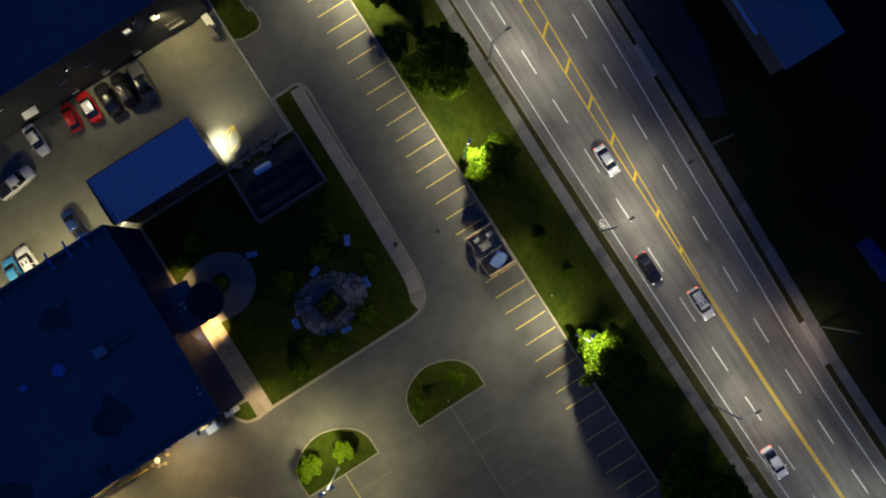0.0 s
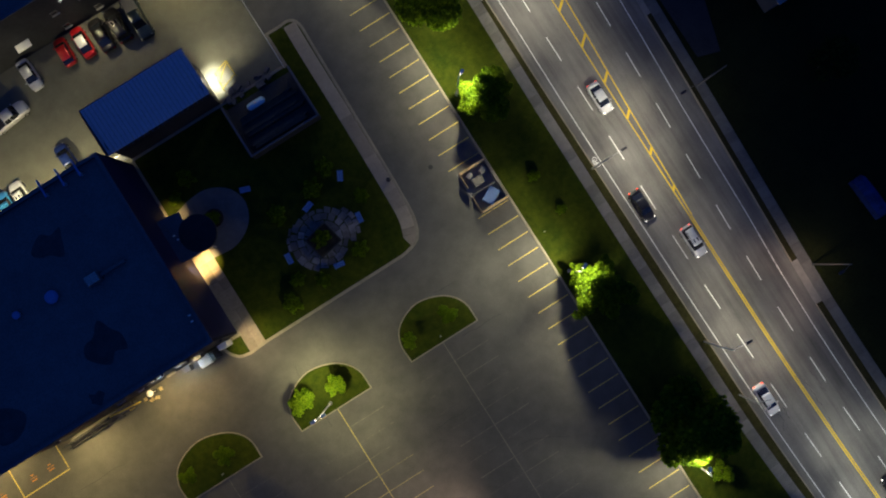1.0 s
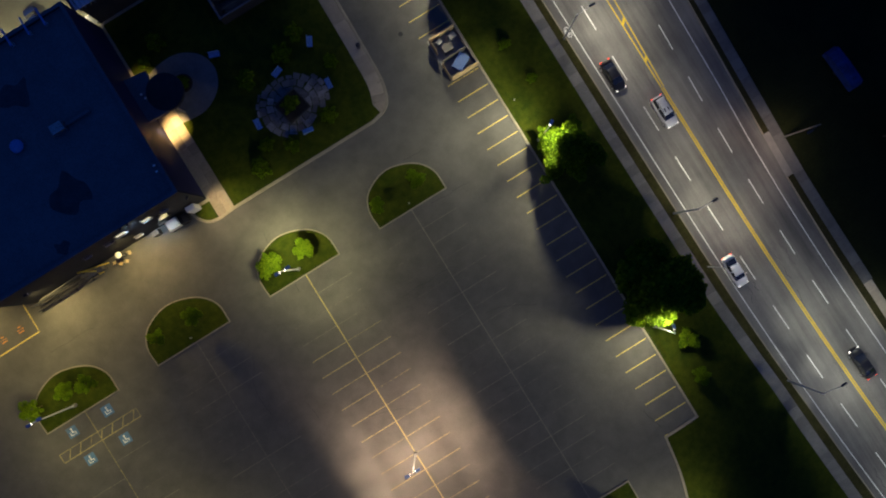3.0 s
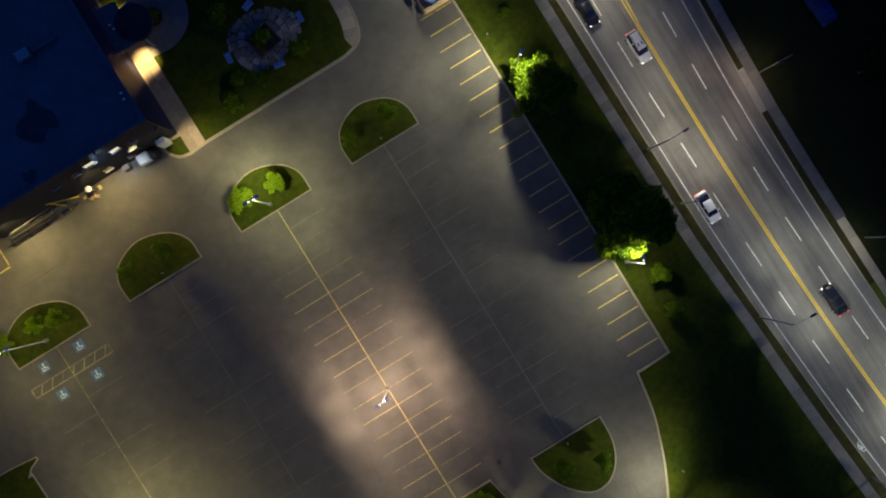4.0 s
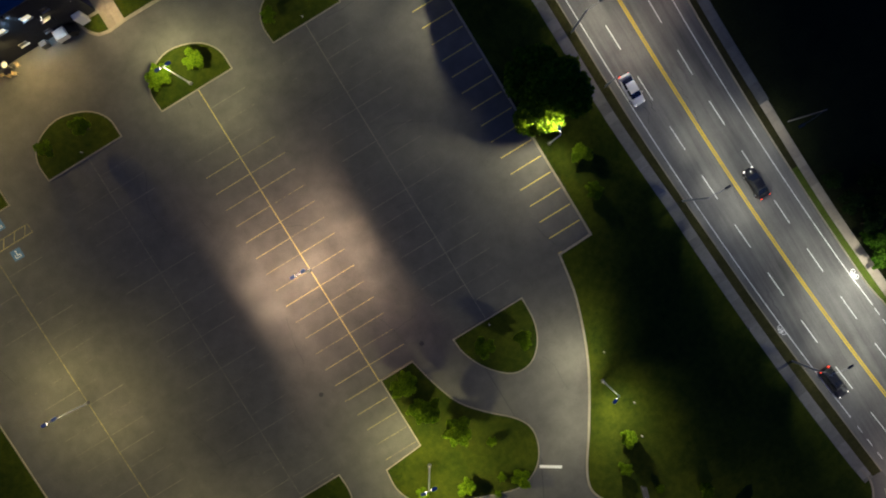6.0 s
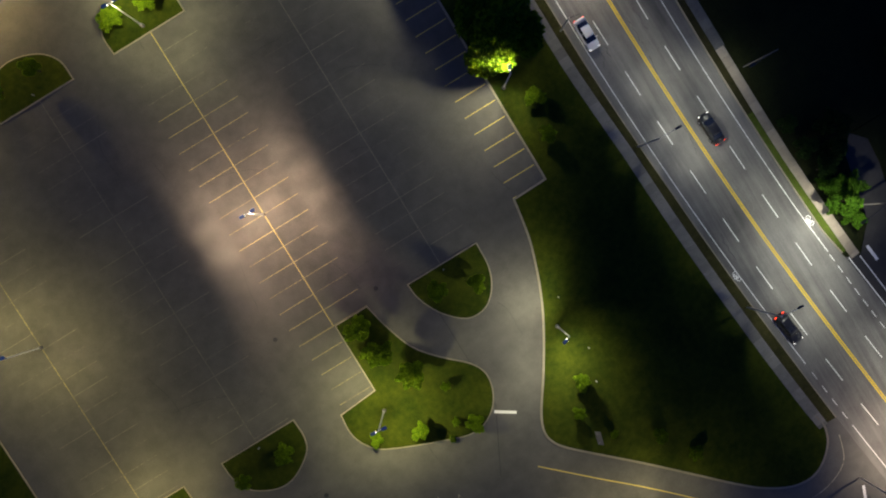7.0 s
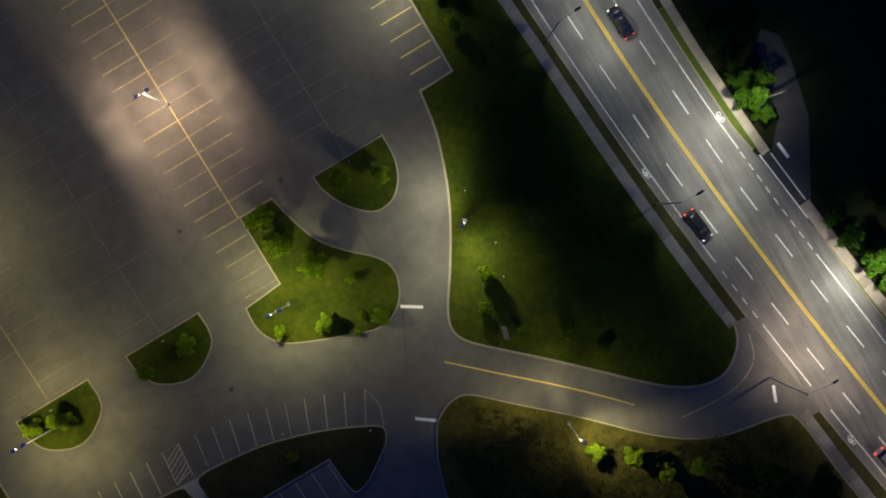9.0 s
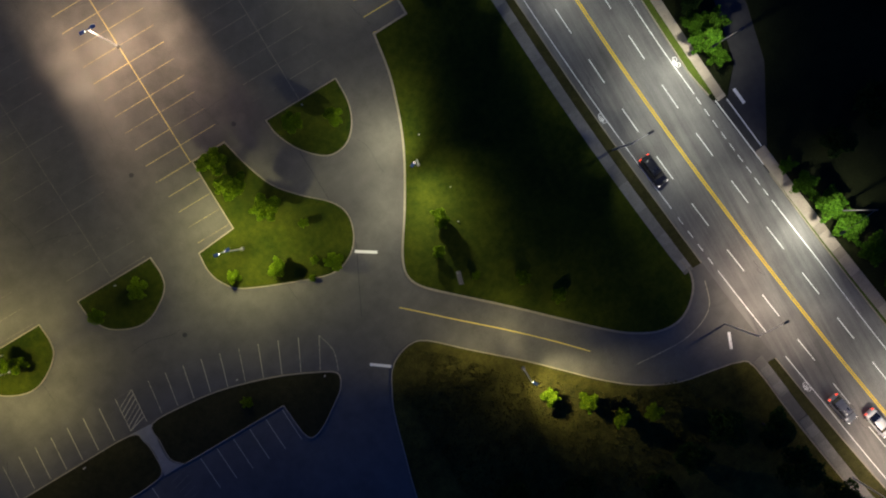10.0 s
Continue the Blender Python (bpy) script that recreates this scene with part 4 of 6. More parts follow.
for x in (-0.7, 0.7):
    part("saddle", boxes(((x - 0.1, -0.4, 0), (x + 0.1, 0.4, 0.45))), M_WALL, tank)
# painted steel guard in the yard
guard = thing("guard_rail", pose(-9.0, 22.6, 0.004, 0, 0, 0), "yellow painted steel guard frame", "guard rail")
for a, b in (((-1.2, -1.5), (-1.0, 0.9)), ((-1.0, 0.9), (1.2, 1.6)), ((1.2, 1.6), (1.3, -0.6)), ((1.3, -0.6), (-1.2, -1.5)), ((-1.1, -0.4), (1.2, 1.4))):
    bm = bmesh.new()
    tube(bm, (*a, 0.95), (*b, 0.95), 0.06, 0.06, 8)
    part("rail", bm, M_YELLOW, guard)
    bm = bmesh.new()
    tube(bm, (*a, 0), (*a, 0.98), 0.06, 0.06, 8)
    part("post", bm, M_YELLOW, guard)
# bin enclosure in the stalls
enc = thing("bin_enclosure", pose(0, 0, 0), "open bin enclosure of tan block with a wooden gate", "bin enclosure")
part("slab", boxes(((10.7, -12.2, -0.02), (15.0, -5.8, 0.05))), M_CONC, enc)
part("wall", boxes(((11.0, -12.25, 0.05), (15.0, -12.0, 1.25))), M_TAN, enc, "tan block wall")
part("wall", boxes(((11.0, -6.2, 0.05), (14.9, -5.95, 1.25))), M_TAN, enc, "tan block wall")
part("wall", boxes(((14.75, -12.0, 0.05), (15.0, -6.2, 1.25))), M_WALL, enc)
part("divider", boxes(((11.0, -9.5, 0.05), (14.75, -9.4, 1.3))), M_WALL, enc)
part("gate", boxes(((10.75, -12.2, 0.1), (10.85, -9.7, 1.4))), M_WOOD, enc, "wooden gate leaf")
part("gate", boxes(((10.9, -8.3, 0.1), (11.0, -6.2, 1.4))), M_WOOD, enc, "wooden gate leaf")
for k, (x, y, m, w) in enumerate(((12.6, -8.2, M_WALL, 0.75), (13.9, -7.2, M_TRIM, 0.45), (12.0, -7.0, M_TRIM, 0.4), (13.1, -10.8, M_HEAD, 1.1))):
    b = thing("waste_bin", pose(x, y, 0.05, 0, 0, 10 * k), "dark steel waste bin inside the enclosure", "bin", "bins")
    part("tub", boxes(((-w, -w * 0.7, 0), (w, w * 0.7, 0.9)), bevel=0.04), m, b)
    part("lid", boxes(((-w - 0.03, -w * 0.7 - 0.03, 0.9), (w + 0.03, w * 0.7 + 0.03, 0.98)), bevel=0.03), m, b)

# ---- garden ----
plaza = tagged(part("plaza", slab(curve_pts([(-24.9, 10.2), (-22.1, 10.9), (-19.3, 10.8), (-16.8, 9.2), (-15.9, 6.6), (-17.1, 3.8), (-20.1, 2.1), (-24.0, 2.3)], True, 5, (0, 7)), 0.05, 0.126), M_OLDC),
               "rounded concrete forecourt by the entrance", "pavement", kind="structure")
bed = thing("planting_bed", pose(-20.7, 6.9, 0.11), "round planting bed of dark mulch", "planting bed")
bm = bmesh.new()
bmesh.ops.create_cone(bm, cap_ends=True, segments=22, radius1=1.7, radius2=1.2, depth=0.3)
part("mulch", bm, M_MULCH, bed)
bm = bmesh.new()
bmesh.ops.create_cone(bm, cap_ends=True, segments=22, radius1=1.9, radius2=1.9, depth=0.16)
part("edging", bm, M_WALL, bed)
stones = tagged(new("flagstone_terrace"), "uneven flagstone terrace round a dark square bed", "paving", kind="structure")
random.seed(21)
cx, cy = -9.5, -3.6
RIM = [(0.0, 5.4), (0.26, 5.5), (0.47, 5.1), (1.2, 4.2), (1.9, 4.4), (2.52, 5.2), (2.92, 5.0), (3.33, 4.9), (3.85, 4.7), (4.3, 3.8), (4.91, 4.1), (5.4, 3.4), (5.68, 3.4), (5.9, 5.2), (6.2832, 5.4)]


def rim_at(a):
    a %= 6.2832
    for (a0, v0), (a1, v1) in zip(RIM, RIM[1:]):
        if a <= a1:
            return v0 + (v1 - v0) * (a - a0) / (a1 - a0)
    return RIM[-1][1]


for ring in range(4):
    k = 13 + 5 * ring
    for i in range(k):
        a0 = 6.2832 * (i + 0.35 * ring) / k + 0.008 + random.uniform(0, 0.05)
        a1 = 6.2832 * (i + 1 + 0.35 * ring) / k - 0.008 + random.uniform(0, 0.05)
        top = rim_at((a0 + a1) / 2)
        lo, hi = 1.75 + 0.98 * ring, min(1.72 + 0.98 * (ring + 1), top)
        if hi - lo < 0.3:
            continue
        q = [(lo + random.uniform(-0.05, 0.06), a0), (lo + random.uniform(-0.05, 0.06), a1), (hi + random.uniform(-0.1, 0.03), a1 - random.uniform(0, 0.03)), (hi + random.uniform(-0.1, 0.03), a0 + random.uniform(0, 0.03))]
        pts = [Vector((cx + r * math.cos(a), cy + r * math.sin(a))) for r, a in q]
        part("flagstone", slab(pts, 0.05, 0.125 + random.uniform(0, 0.02)), M_OLDC if 0.55 < (a0 + a1) / 2 % 6.2832 < 2.2 else M_FLAG, stones)
core = thing("planting_bed", pose(cx - 0.1, cy - 0.1, 0.1, 0, 0, 12), "raised square bed of dark mulch inside flagstones", "planting bed")
bm = boxes(((-1.7, -1.6, 0), (1.7, 1.6, 0.36)), bevel=0.08)
for v in bm.verts:
    v.co.z += 0.12 * math.sin(3 * v.co.x) * (v.co.z > 0.2)
part("mulch", bm, M_MULCH, core)
for k, (lo, hi) in enumerate((((-1.86, -1.76), (1.86, -1.61)), ((-1.86, 1.61), (1.86, 1.76)), ((-1.86, -1.6), (-1.71, 1.6)), ((1.71, -1.6), (1.86, 1.6)))):
    part("edging", boxes(((*lo, 0), (*hi, 0.42)), bevel=0.02), M_OLDW, core, "dark timber edging")


def bench(x, y, turn, table=False):
    b = thing("garden_bench", pose(x, y, 0.12, 0, 0, turn), "blue slatted garden bench", "bench", "garden benches")
    for i in range(4):
        part("slat", boxes(((-0.75, -0.3 + 0.17 * i, 0.43), (0.75, -0.15 + 0.17 * i, 0.47)), bevel=0.008), M_BENCH, b)
    for i in range(2):
        part("back_slat", boxes(((-0.75, 0.36, 0.55 + 0.17 * i), (0.75, 0.40, 0.69 + 0.17 * i)), bevel=0.008), M_BENCH, b)
    for x0 in (-0.65, 0.6):
        part("leg", boxes(((x0, -0.28, 0), (x0 + 0.06, 0.42, 0.43))), M_DARK, b)


for x, y, turn in ((-2.9, 2.5, 62), (-3.8, -3.7, -95), (-14.8, -3.4, 85), (-9.5, -7.7, 172), (-8.9, 1.2, 20), (-15.0, 7.8, -20)):
    bench(x, y, turn)


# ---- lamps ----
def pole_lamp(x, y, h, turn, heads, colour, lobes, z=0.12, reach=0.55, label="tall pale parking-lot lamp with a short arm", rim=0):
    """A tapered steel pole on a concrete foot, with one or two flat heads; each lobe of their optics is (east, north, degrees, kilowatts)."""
    z += fall(x, y)
    p = thing("lot_lamp", pose(x, y, z, 0, 0, turn), label, "street lamp", "parking-lot lamps")
    bm = bmesh.new()
    tube(bm, (0, 0, -0.1), (0, 0, 0.55), 0.28, 0.26, 12)
    part("base", bm, M_CONC, p)
    bm = bmesh.new()
    tube(bm, (0, 0, 0.55), (0, 0, h), 0.10, 0.07, 10)
    part("pole", bm, M_POLE, p)
    ends = []
    for i in range(heads):
        m = Matrix.Rotation(radians(180 * i), 4, "Z")
        bm = bmesh.new()
        tube(bm, (0, 0, h - 0.1), (reach, 0, h + 0.02), 0.05, 0.05, 8)
        part("arm", bm, M_POLE, p, at=m)
        hd = part("head", boxes(((-0.34, -0.2, -0.06), (0.34, 0.2, 0.08)), bevel=0.04), M_HEAD, p, "flat dark blue luminaire", m @ pose(reach + 0.3, 0, h))
        # lens lip past the housing is added so a bright bit shows from above
        part("lens", boxes(((-0.41, -0.10, -0.10), (0.26, 0.10, -0.062)), bevel=0.015), M_LENS, hd, "bright lens with an added glowing lip")
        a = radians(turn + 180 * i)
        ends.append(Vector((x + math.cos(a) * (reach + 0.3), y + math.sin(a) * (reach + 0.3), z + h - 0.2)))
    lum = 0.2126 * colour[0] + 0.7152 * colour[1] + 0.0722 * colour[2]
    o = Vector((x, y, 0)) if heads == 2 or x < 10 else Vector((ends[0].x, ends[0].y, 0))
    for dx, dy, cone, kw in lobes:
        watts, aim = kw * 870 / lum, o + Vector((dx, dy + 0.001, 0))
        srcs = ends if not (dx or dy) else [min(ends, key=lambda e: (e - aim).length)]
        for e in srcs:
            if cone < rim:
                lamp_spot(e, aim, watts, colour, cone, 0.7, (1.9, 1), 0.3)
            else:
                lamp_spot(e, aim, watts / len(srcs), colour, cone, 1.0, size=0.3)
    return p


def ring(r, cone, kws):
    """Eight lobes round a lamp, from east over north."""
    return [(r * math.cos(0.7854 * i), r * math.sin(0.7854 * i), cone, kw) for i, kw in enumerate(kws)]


LOT_E = (1.0, 0.93, 0.63)
LOT_M = (1.0, 0.91, 0.45)
LOT_W = (1.0, 0.84, 0.34)
twin = "twin-headed parking-lot lamp on a concrete foot"
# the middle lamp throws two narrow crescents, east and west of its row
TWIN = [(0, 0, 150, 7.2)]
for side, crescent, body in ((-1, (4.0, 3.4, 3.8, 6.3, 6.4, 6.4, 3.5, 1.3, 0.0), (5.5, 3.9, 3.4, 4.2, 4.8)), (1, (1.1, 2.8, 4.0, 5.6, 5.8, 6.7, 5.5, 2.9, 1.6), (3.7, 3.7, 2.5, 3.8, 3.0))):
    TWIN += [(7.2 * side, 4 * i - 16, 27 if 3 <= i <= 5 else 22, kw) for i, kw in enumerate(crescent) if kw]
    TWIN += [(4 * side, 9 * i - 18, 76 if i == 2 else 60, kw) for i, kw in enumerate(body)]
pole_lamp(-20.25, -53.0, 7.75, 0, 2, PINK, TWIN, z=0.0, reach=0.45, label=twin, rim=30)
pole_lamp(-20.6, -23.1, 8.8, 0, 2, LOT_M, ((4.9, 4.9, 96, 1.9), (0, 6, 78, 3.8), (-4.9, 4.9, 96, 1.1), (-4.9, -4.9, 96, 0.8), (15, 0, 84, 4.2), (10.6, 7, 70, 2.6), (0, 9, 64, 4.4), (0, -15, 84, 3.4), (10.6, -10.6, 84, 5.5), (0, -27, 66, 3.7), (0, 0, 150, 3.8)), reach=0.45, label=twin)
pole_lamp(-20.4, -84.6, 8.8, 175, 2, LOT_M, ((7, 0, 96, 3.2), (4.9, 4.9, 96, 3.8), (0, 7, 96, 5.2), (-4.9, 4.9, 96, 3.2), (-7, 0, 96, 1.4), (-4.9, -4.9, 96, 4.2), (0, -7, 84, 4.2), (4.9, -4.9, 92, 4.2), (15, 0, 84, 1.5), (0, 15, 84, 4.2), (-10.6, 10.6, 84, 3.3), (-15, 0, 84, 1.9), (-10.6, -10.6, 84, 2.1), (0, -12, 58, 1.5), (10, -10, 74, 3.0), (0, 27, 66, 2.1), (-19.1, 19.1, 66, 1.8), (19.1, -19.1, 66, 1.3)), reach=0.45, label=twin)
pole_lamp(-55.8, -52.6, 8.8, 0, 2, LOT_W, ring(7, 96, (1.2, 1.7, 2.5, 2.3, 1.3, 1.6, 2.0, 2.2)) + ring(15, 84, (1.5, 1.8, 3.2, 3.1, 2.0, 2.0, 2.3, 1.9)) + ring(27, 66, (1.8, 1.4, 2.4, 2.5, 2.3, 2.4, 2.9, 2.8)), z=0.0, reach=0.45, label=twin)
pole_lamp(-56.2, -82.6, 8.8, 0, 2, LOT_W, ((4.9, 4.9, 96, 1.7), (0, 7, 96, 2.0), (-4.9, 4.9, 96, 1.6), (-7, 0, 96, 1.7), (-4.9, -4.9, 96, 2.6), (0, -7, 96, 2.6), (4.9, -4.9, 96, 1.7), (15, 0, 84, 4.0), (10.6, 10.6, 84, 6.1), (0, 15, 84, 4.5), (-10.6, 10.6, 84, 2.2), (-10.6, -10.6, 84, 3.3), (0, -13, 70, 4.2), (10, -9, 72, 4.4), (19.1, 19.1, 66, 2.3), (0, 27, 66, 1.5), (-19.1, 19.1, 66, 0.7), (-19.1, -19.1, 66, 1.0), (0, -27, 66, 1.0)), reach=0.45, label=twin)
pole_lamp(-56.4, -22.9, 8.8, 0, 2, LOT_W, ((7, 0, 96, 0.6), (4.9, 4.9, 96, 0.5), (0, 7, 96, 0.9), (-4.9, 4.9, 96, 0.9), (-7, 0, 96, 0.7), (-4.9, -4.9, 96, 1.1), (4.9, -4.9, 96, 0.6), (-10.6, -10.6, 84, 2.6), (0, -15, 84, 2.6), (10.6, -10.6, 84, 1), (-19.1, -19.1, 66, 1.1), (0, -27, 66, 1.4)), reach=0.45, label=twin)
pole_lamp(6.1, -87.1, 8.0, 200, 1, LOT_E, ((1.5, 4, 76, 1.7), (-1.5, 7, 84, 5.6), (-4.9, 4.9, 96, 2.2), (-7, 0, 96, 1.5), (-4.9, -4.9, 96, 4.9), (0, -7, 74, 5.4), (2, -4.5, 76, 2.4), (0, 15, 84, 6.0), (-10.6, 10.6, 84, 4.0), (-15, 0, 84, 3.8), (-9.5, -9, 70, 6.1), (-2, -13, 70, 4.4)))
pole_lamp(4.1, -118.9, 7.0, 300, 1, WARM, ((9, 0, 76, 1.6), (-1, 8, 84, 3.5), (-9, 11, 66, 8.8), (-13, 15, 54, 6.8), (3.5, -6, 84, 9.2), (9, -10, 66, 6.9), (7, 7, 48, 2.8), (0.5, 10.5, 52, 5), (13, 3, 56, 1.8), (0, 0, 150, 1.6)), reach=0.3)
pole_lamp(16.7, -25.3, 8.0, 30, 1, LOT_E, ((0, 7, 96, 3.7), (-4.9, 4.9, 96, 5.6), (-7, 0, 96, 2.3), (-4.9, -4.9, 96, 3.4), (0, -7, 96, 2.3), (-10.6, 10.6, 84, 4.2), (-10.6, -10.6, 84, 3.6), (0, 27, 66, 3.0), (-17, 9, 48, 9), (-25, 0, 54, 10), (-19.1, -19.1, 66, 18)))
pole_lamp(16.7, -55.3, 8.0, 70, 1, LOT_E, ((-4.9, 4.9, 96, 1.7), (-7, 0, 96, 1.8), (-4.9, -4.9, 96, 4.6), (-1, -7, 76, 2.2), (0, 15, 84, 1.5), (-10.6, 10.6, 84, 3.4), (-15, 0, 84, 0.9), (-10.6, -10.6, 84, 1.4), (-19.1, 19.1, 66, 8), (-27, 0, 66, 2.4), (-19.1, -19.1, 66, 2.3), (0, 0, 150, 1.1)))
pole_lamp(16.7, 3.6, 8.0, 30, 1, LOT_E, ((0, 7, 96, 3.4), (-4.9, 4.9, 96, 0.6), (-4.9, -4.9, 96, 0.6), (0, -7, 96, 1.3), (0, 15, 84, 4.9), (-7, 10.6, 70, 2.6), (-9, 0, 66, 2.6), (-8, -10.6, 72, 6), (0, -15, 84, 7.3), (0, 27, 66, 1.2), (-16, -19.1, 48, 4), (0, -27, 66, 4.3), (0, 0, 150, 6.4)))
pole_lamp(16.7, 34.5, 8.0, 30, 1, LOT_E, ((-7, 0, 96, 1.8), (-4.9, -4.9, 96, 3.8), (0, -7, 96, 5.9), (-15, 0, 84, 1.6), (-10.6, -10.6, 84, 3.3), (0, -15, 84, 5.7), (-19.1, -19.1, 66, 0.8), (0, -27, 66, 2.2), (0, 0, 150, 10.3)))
# light of the kerbside heads that strikes the crowns beside them
for y, leaf, watts in ((-25.3, (2.6, -3), 4200), (-55.3, (0.8, 4), 4200), (3.6, (2.8, -2.4), 6500), (34.5, (3, -4), 6500)):
    lamp_spot((17.3, y + 0.3, 7.7), (16.7 + leaf[0], y + leaf[1], 4.5), watts, LOT_E, 80, 1.0, size=0.3)
lamp_spot((17.3, 3.9, 7.7), (18.8, 10.0, 4.5), 15000, LOT_E, 46, 1.0, size=0.3)


def street_lamp(x, y, hx, h, lobes, colour, steel):
    """A tall pole with a long arm over the carriageway."""
    x *= 1.013
    h, top = h - DIP, h
    p = thing("street_lamp", pose(x, y, DIP + 0.12), "tall street lamp with a long arm over the road", "street lamp", "street lamps")
    bm = bmesh.new()
    tube(bm, (0, 0, -0.05), (0, 0, h - 0.5), 0.12, 0.08, 10)
    part("pole", bm, steel, p)
    bm = bmesh.new()
    d = hx - x
    pts = [(d * s, 0, h - 0.9 + 0.9 * math.sin(s * 1.5708)) for s in (0, 0.25, 0.5, 0.75, 1.0)]
    for a, b in zip(pts, pts[1:]):
        tube(bm, a, b, 0.03, 0.025, 8)
    part("arm", bm, steel, p)
    hd = part("head", boxes(((-0.42, -0.16, -0.05), (0.42, 0.16, 0.09)), bevel=0.04), M_DARK, p, "dark cobra-style head", pose(d, 0, h))
    part("lens", boxes(((-0.3, -0.11, -0.08), (0.3, 0.11, -0.052))), M_LENSW, hd)
    s = 1 if d > 0 else -1
    for ax, ay, cone, kw in lobes:
        slim = abs(ay) > 4  # long lobes along the road, cut off towards the grass
        lamp_spot((hx, y, top), (hx + s * (ax + (0.9 if slim and ax > 0 else 0)), y + ay, DIP), kw * 900, colour, cone, 1.0, ((0.68 if ax > 0 else 0.45) if slim else 1, 1), size=0.2)


def kerb_lobes(y, hx):
    """The spill behind a luminaire that falls on the pavement."""
    d = mid_x(y) + lerp(U_WALK_W, y) - WALK / 2 + 0.3 - hx
    return ((d, 6, 54, 2.4), (d, -6, 54, 2.4), (d, 13, 48, 3.7), (d, -13, 48, 3.7), (d, 0, 42, 1.5))


# lobes of the road luminaires: (across, along, degrees, kilowatts)
ROAD_N = ((2, 5, 90, 4.8), (2, -5, 90, 5.8), (3, 13, 74, 7.4), (3, -13, 74, 8), (8, 0, 80, 5.4), (8, 10, 70, 0.6), (8, -10, 70, 3.2))
ROAD_M = ((2, 5, 90, 2.3), (2, -5, 90, 2.8), (3, 13, 74, 5.8), (3, -13, 74, 5.1), (8, 0, 80, 4.7), (8, 10, 70, 4.6), (8, -10, 70, 4.7))
ROAD_S = ((1, 0, 120, 4.1), (2, 5, 90, 3.8), (2, -5, 90, 4.4), (3, 13, 74, 7.7), (3, -13, 74, 7.5), (8, 0, 80, 2.3), (8, 10, 70, 5.2), (8, -10, 70, 5.3), (-4, 0, 70, 1.2))
FAR_N = ((1, 0, 120, 0.7), (4, 6, 90, 4.2), (4, -6, 90, 2.4))
FAR_M = ((1, 0, 110, 1.2), (4, 6, 60, 1.5), (4, -6, 60, 1.2), (-1, 1, 56, 1.1))
FAR_S = ((2, 5, 90, 5.6), (2, -5, 90, 7.5), (3, 13, 74, 5.2), (3, -13, 74, 6.6), (8, 0, 80, 2.5), (8, -10, 70, 0.7), (-4, 0, 70, 2.5))
AMBER = (1.0, 0.80, 0.60)
for x, y, hx, h in ((26.7, 41.6, 29.2, 8.2), (26.7, 13.4, 29.2, 8.2), (27.0, -15.1, 29.4, 8.0), (27.2, -43.8, 29.6, 8.0), (28.4, -71.8, 31.3, 7.6), (30.1, -99.2, 32.9, 8.0), (31.6, -128.8, 35.7, 8.3), (36.4, -158, 40.5, 8.3)):
    street_lamp(x, y, hx, h, (ROAD_N if y > -60 else ROAD_M if y > -110 else ROAD_S) + kerb_lobes(y, hx), (WHITE if y > -60 else PALE) if y > -110 else AMBER, M_GALV)
for x, y, hx, h in ((46.4, 16.0, 43.5, 8.0), (45.7, -13.1, 39.6, 8.0), (45.6, -42.8, 44.3, 7.6), (46.4, -70, 43.0, 7.8), (48.9, -94.0, 45.0, 8.2), (52.4, -122.6, 47.5, 8.2), (57.0, -152, 52, 8.2)):
    street_lamp(x, y, hx, h, FAR_N if y > -30 else FAR_M if y > -90 else FAR_S, (1.0, 0.72, 0.5) if -60 < y < -30 else WHITE if y > -60 else PALE, M_WALL)
pp = thing("utility_pole", pose(27.7, -52.6, DIP + 0.12), "short steel roadside pole with a bracket", "pole")
bm = bmesh.new()
tube(bm, (0, 0, 0), (0, 0, 5.6), 0.09, 0.07, 8)
part("pole", bm, M_GALV, pp)
bm = bmesh.new()
tube(bm, (0, 0, 5.4), (1.5, -0.3, 5.7), 0.05, 0.04, 8)
part("bracket", bm, M_DARK, pp)


def back_light(x, y, watts):
    lamp_spot((x, y, 7.9), (x + 3.5, y + 0.5, 0), watts, (1.0, 0.95, 0.8), 96, 0.9, size=0.2)


back_light(45.4, -94.0, 2800)
back_light(48.2, -122.6, 6000)


def wall_lamp(x, y, z, aim, watts, colour, parent, degrees=150, blend=0.8):
    d = (Vector(aim) - Vector((x, y, z)))
    d.z = 0
    d = d.normalized() if d.length > 0.01 else Vector((0, -1, 0))
    turn = math.degrees(math.atan2(d.y, d.x))
    w = part("wall_light", boxes(((0.02, -0.25, 0.0), (0.3, 0.25, 0.3)), bevel=0.03), M_DARK, parent, "small dark wall light", pose(x, y, z, 0, 0, turn))
    part("lens", boxes(((0.06, -0.2, -0.03), (0.27, 0.2, -0.003))), M_LENSW, w)
    lamp_spot((x + d.x * 0.35, y + d.y * 0.35, z - 0.1), aim, watts, colour, degrees, blend, (1, 1), 0.15)


wall_lamp(-31.5, -8.22, 5.2, (-28.4, -12.0, 0), 700, (1.0, 0.78, 0.36), hall, 140, 1.0)
wall_lamp(-26.9, -8.22, 5.5, (-24.6, -11.6, 0), 2600, (1.0, 0.80, 0.42), hall, 92, 1.0)
for x in (-37.5, -50.5, -63, -76):
    y = -8.22 if x > -53 else -3.62
    wall_lamp(x, y, 6.4, (x, y - 7.0, 0), 5800, (1.0, 0.77, 0.30), hall, 138, 1.0)
wall_lamp(-27.0, 19.22, 5.0, (-28.4, 22.6, 0), 1900, (1.0, 0.88, 0.55), hall, 84)
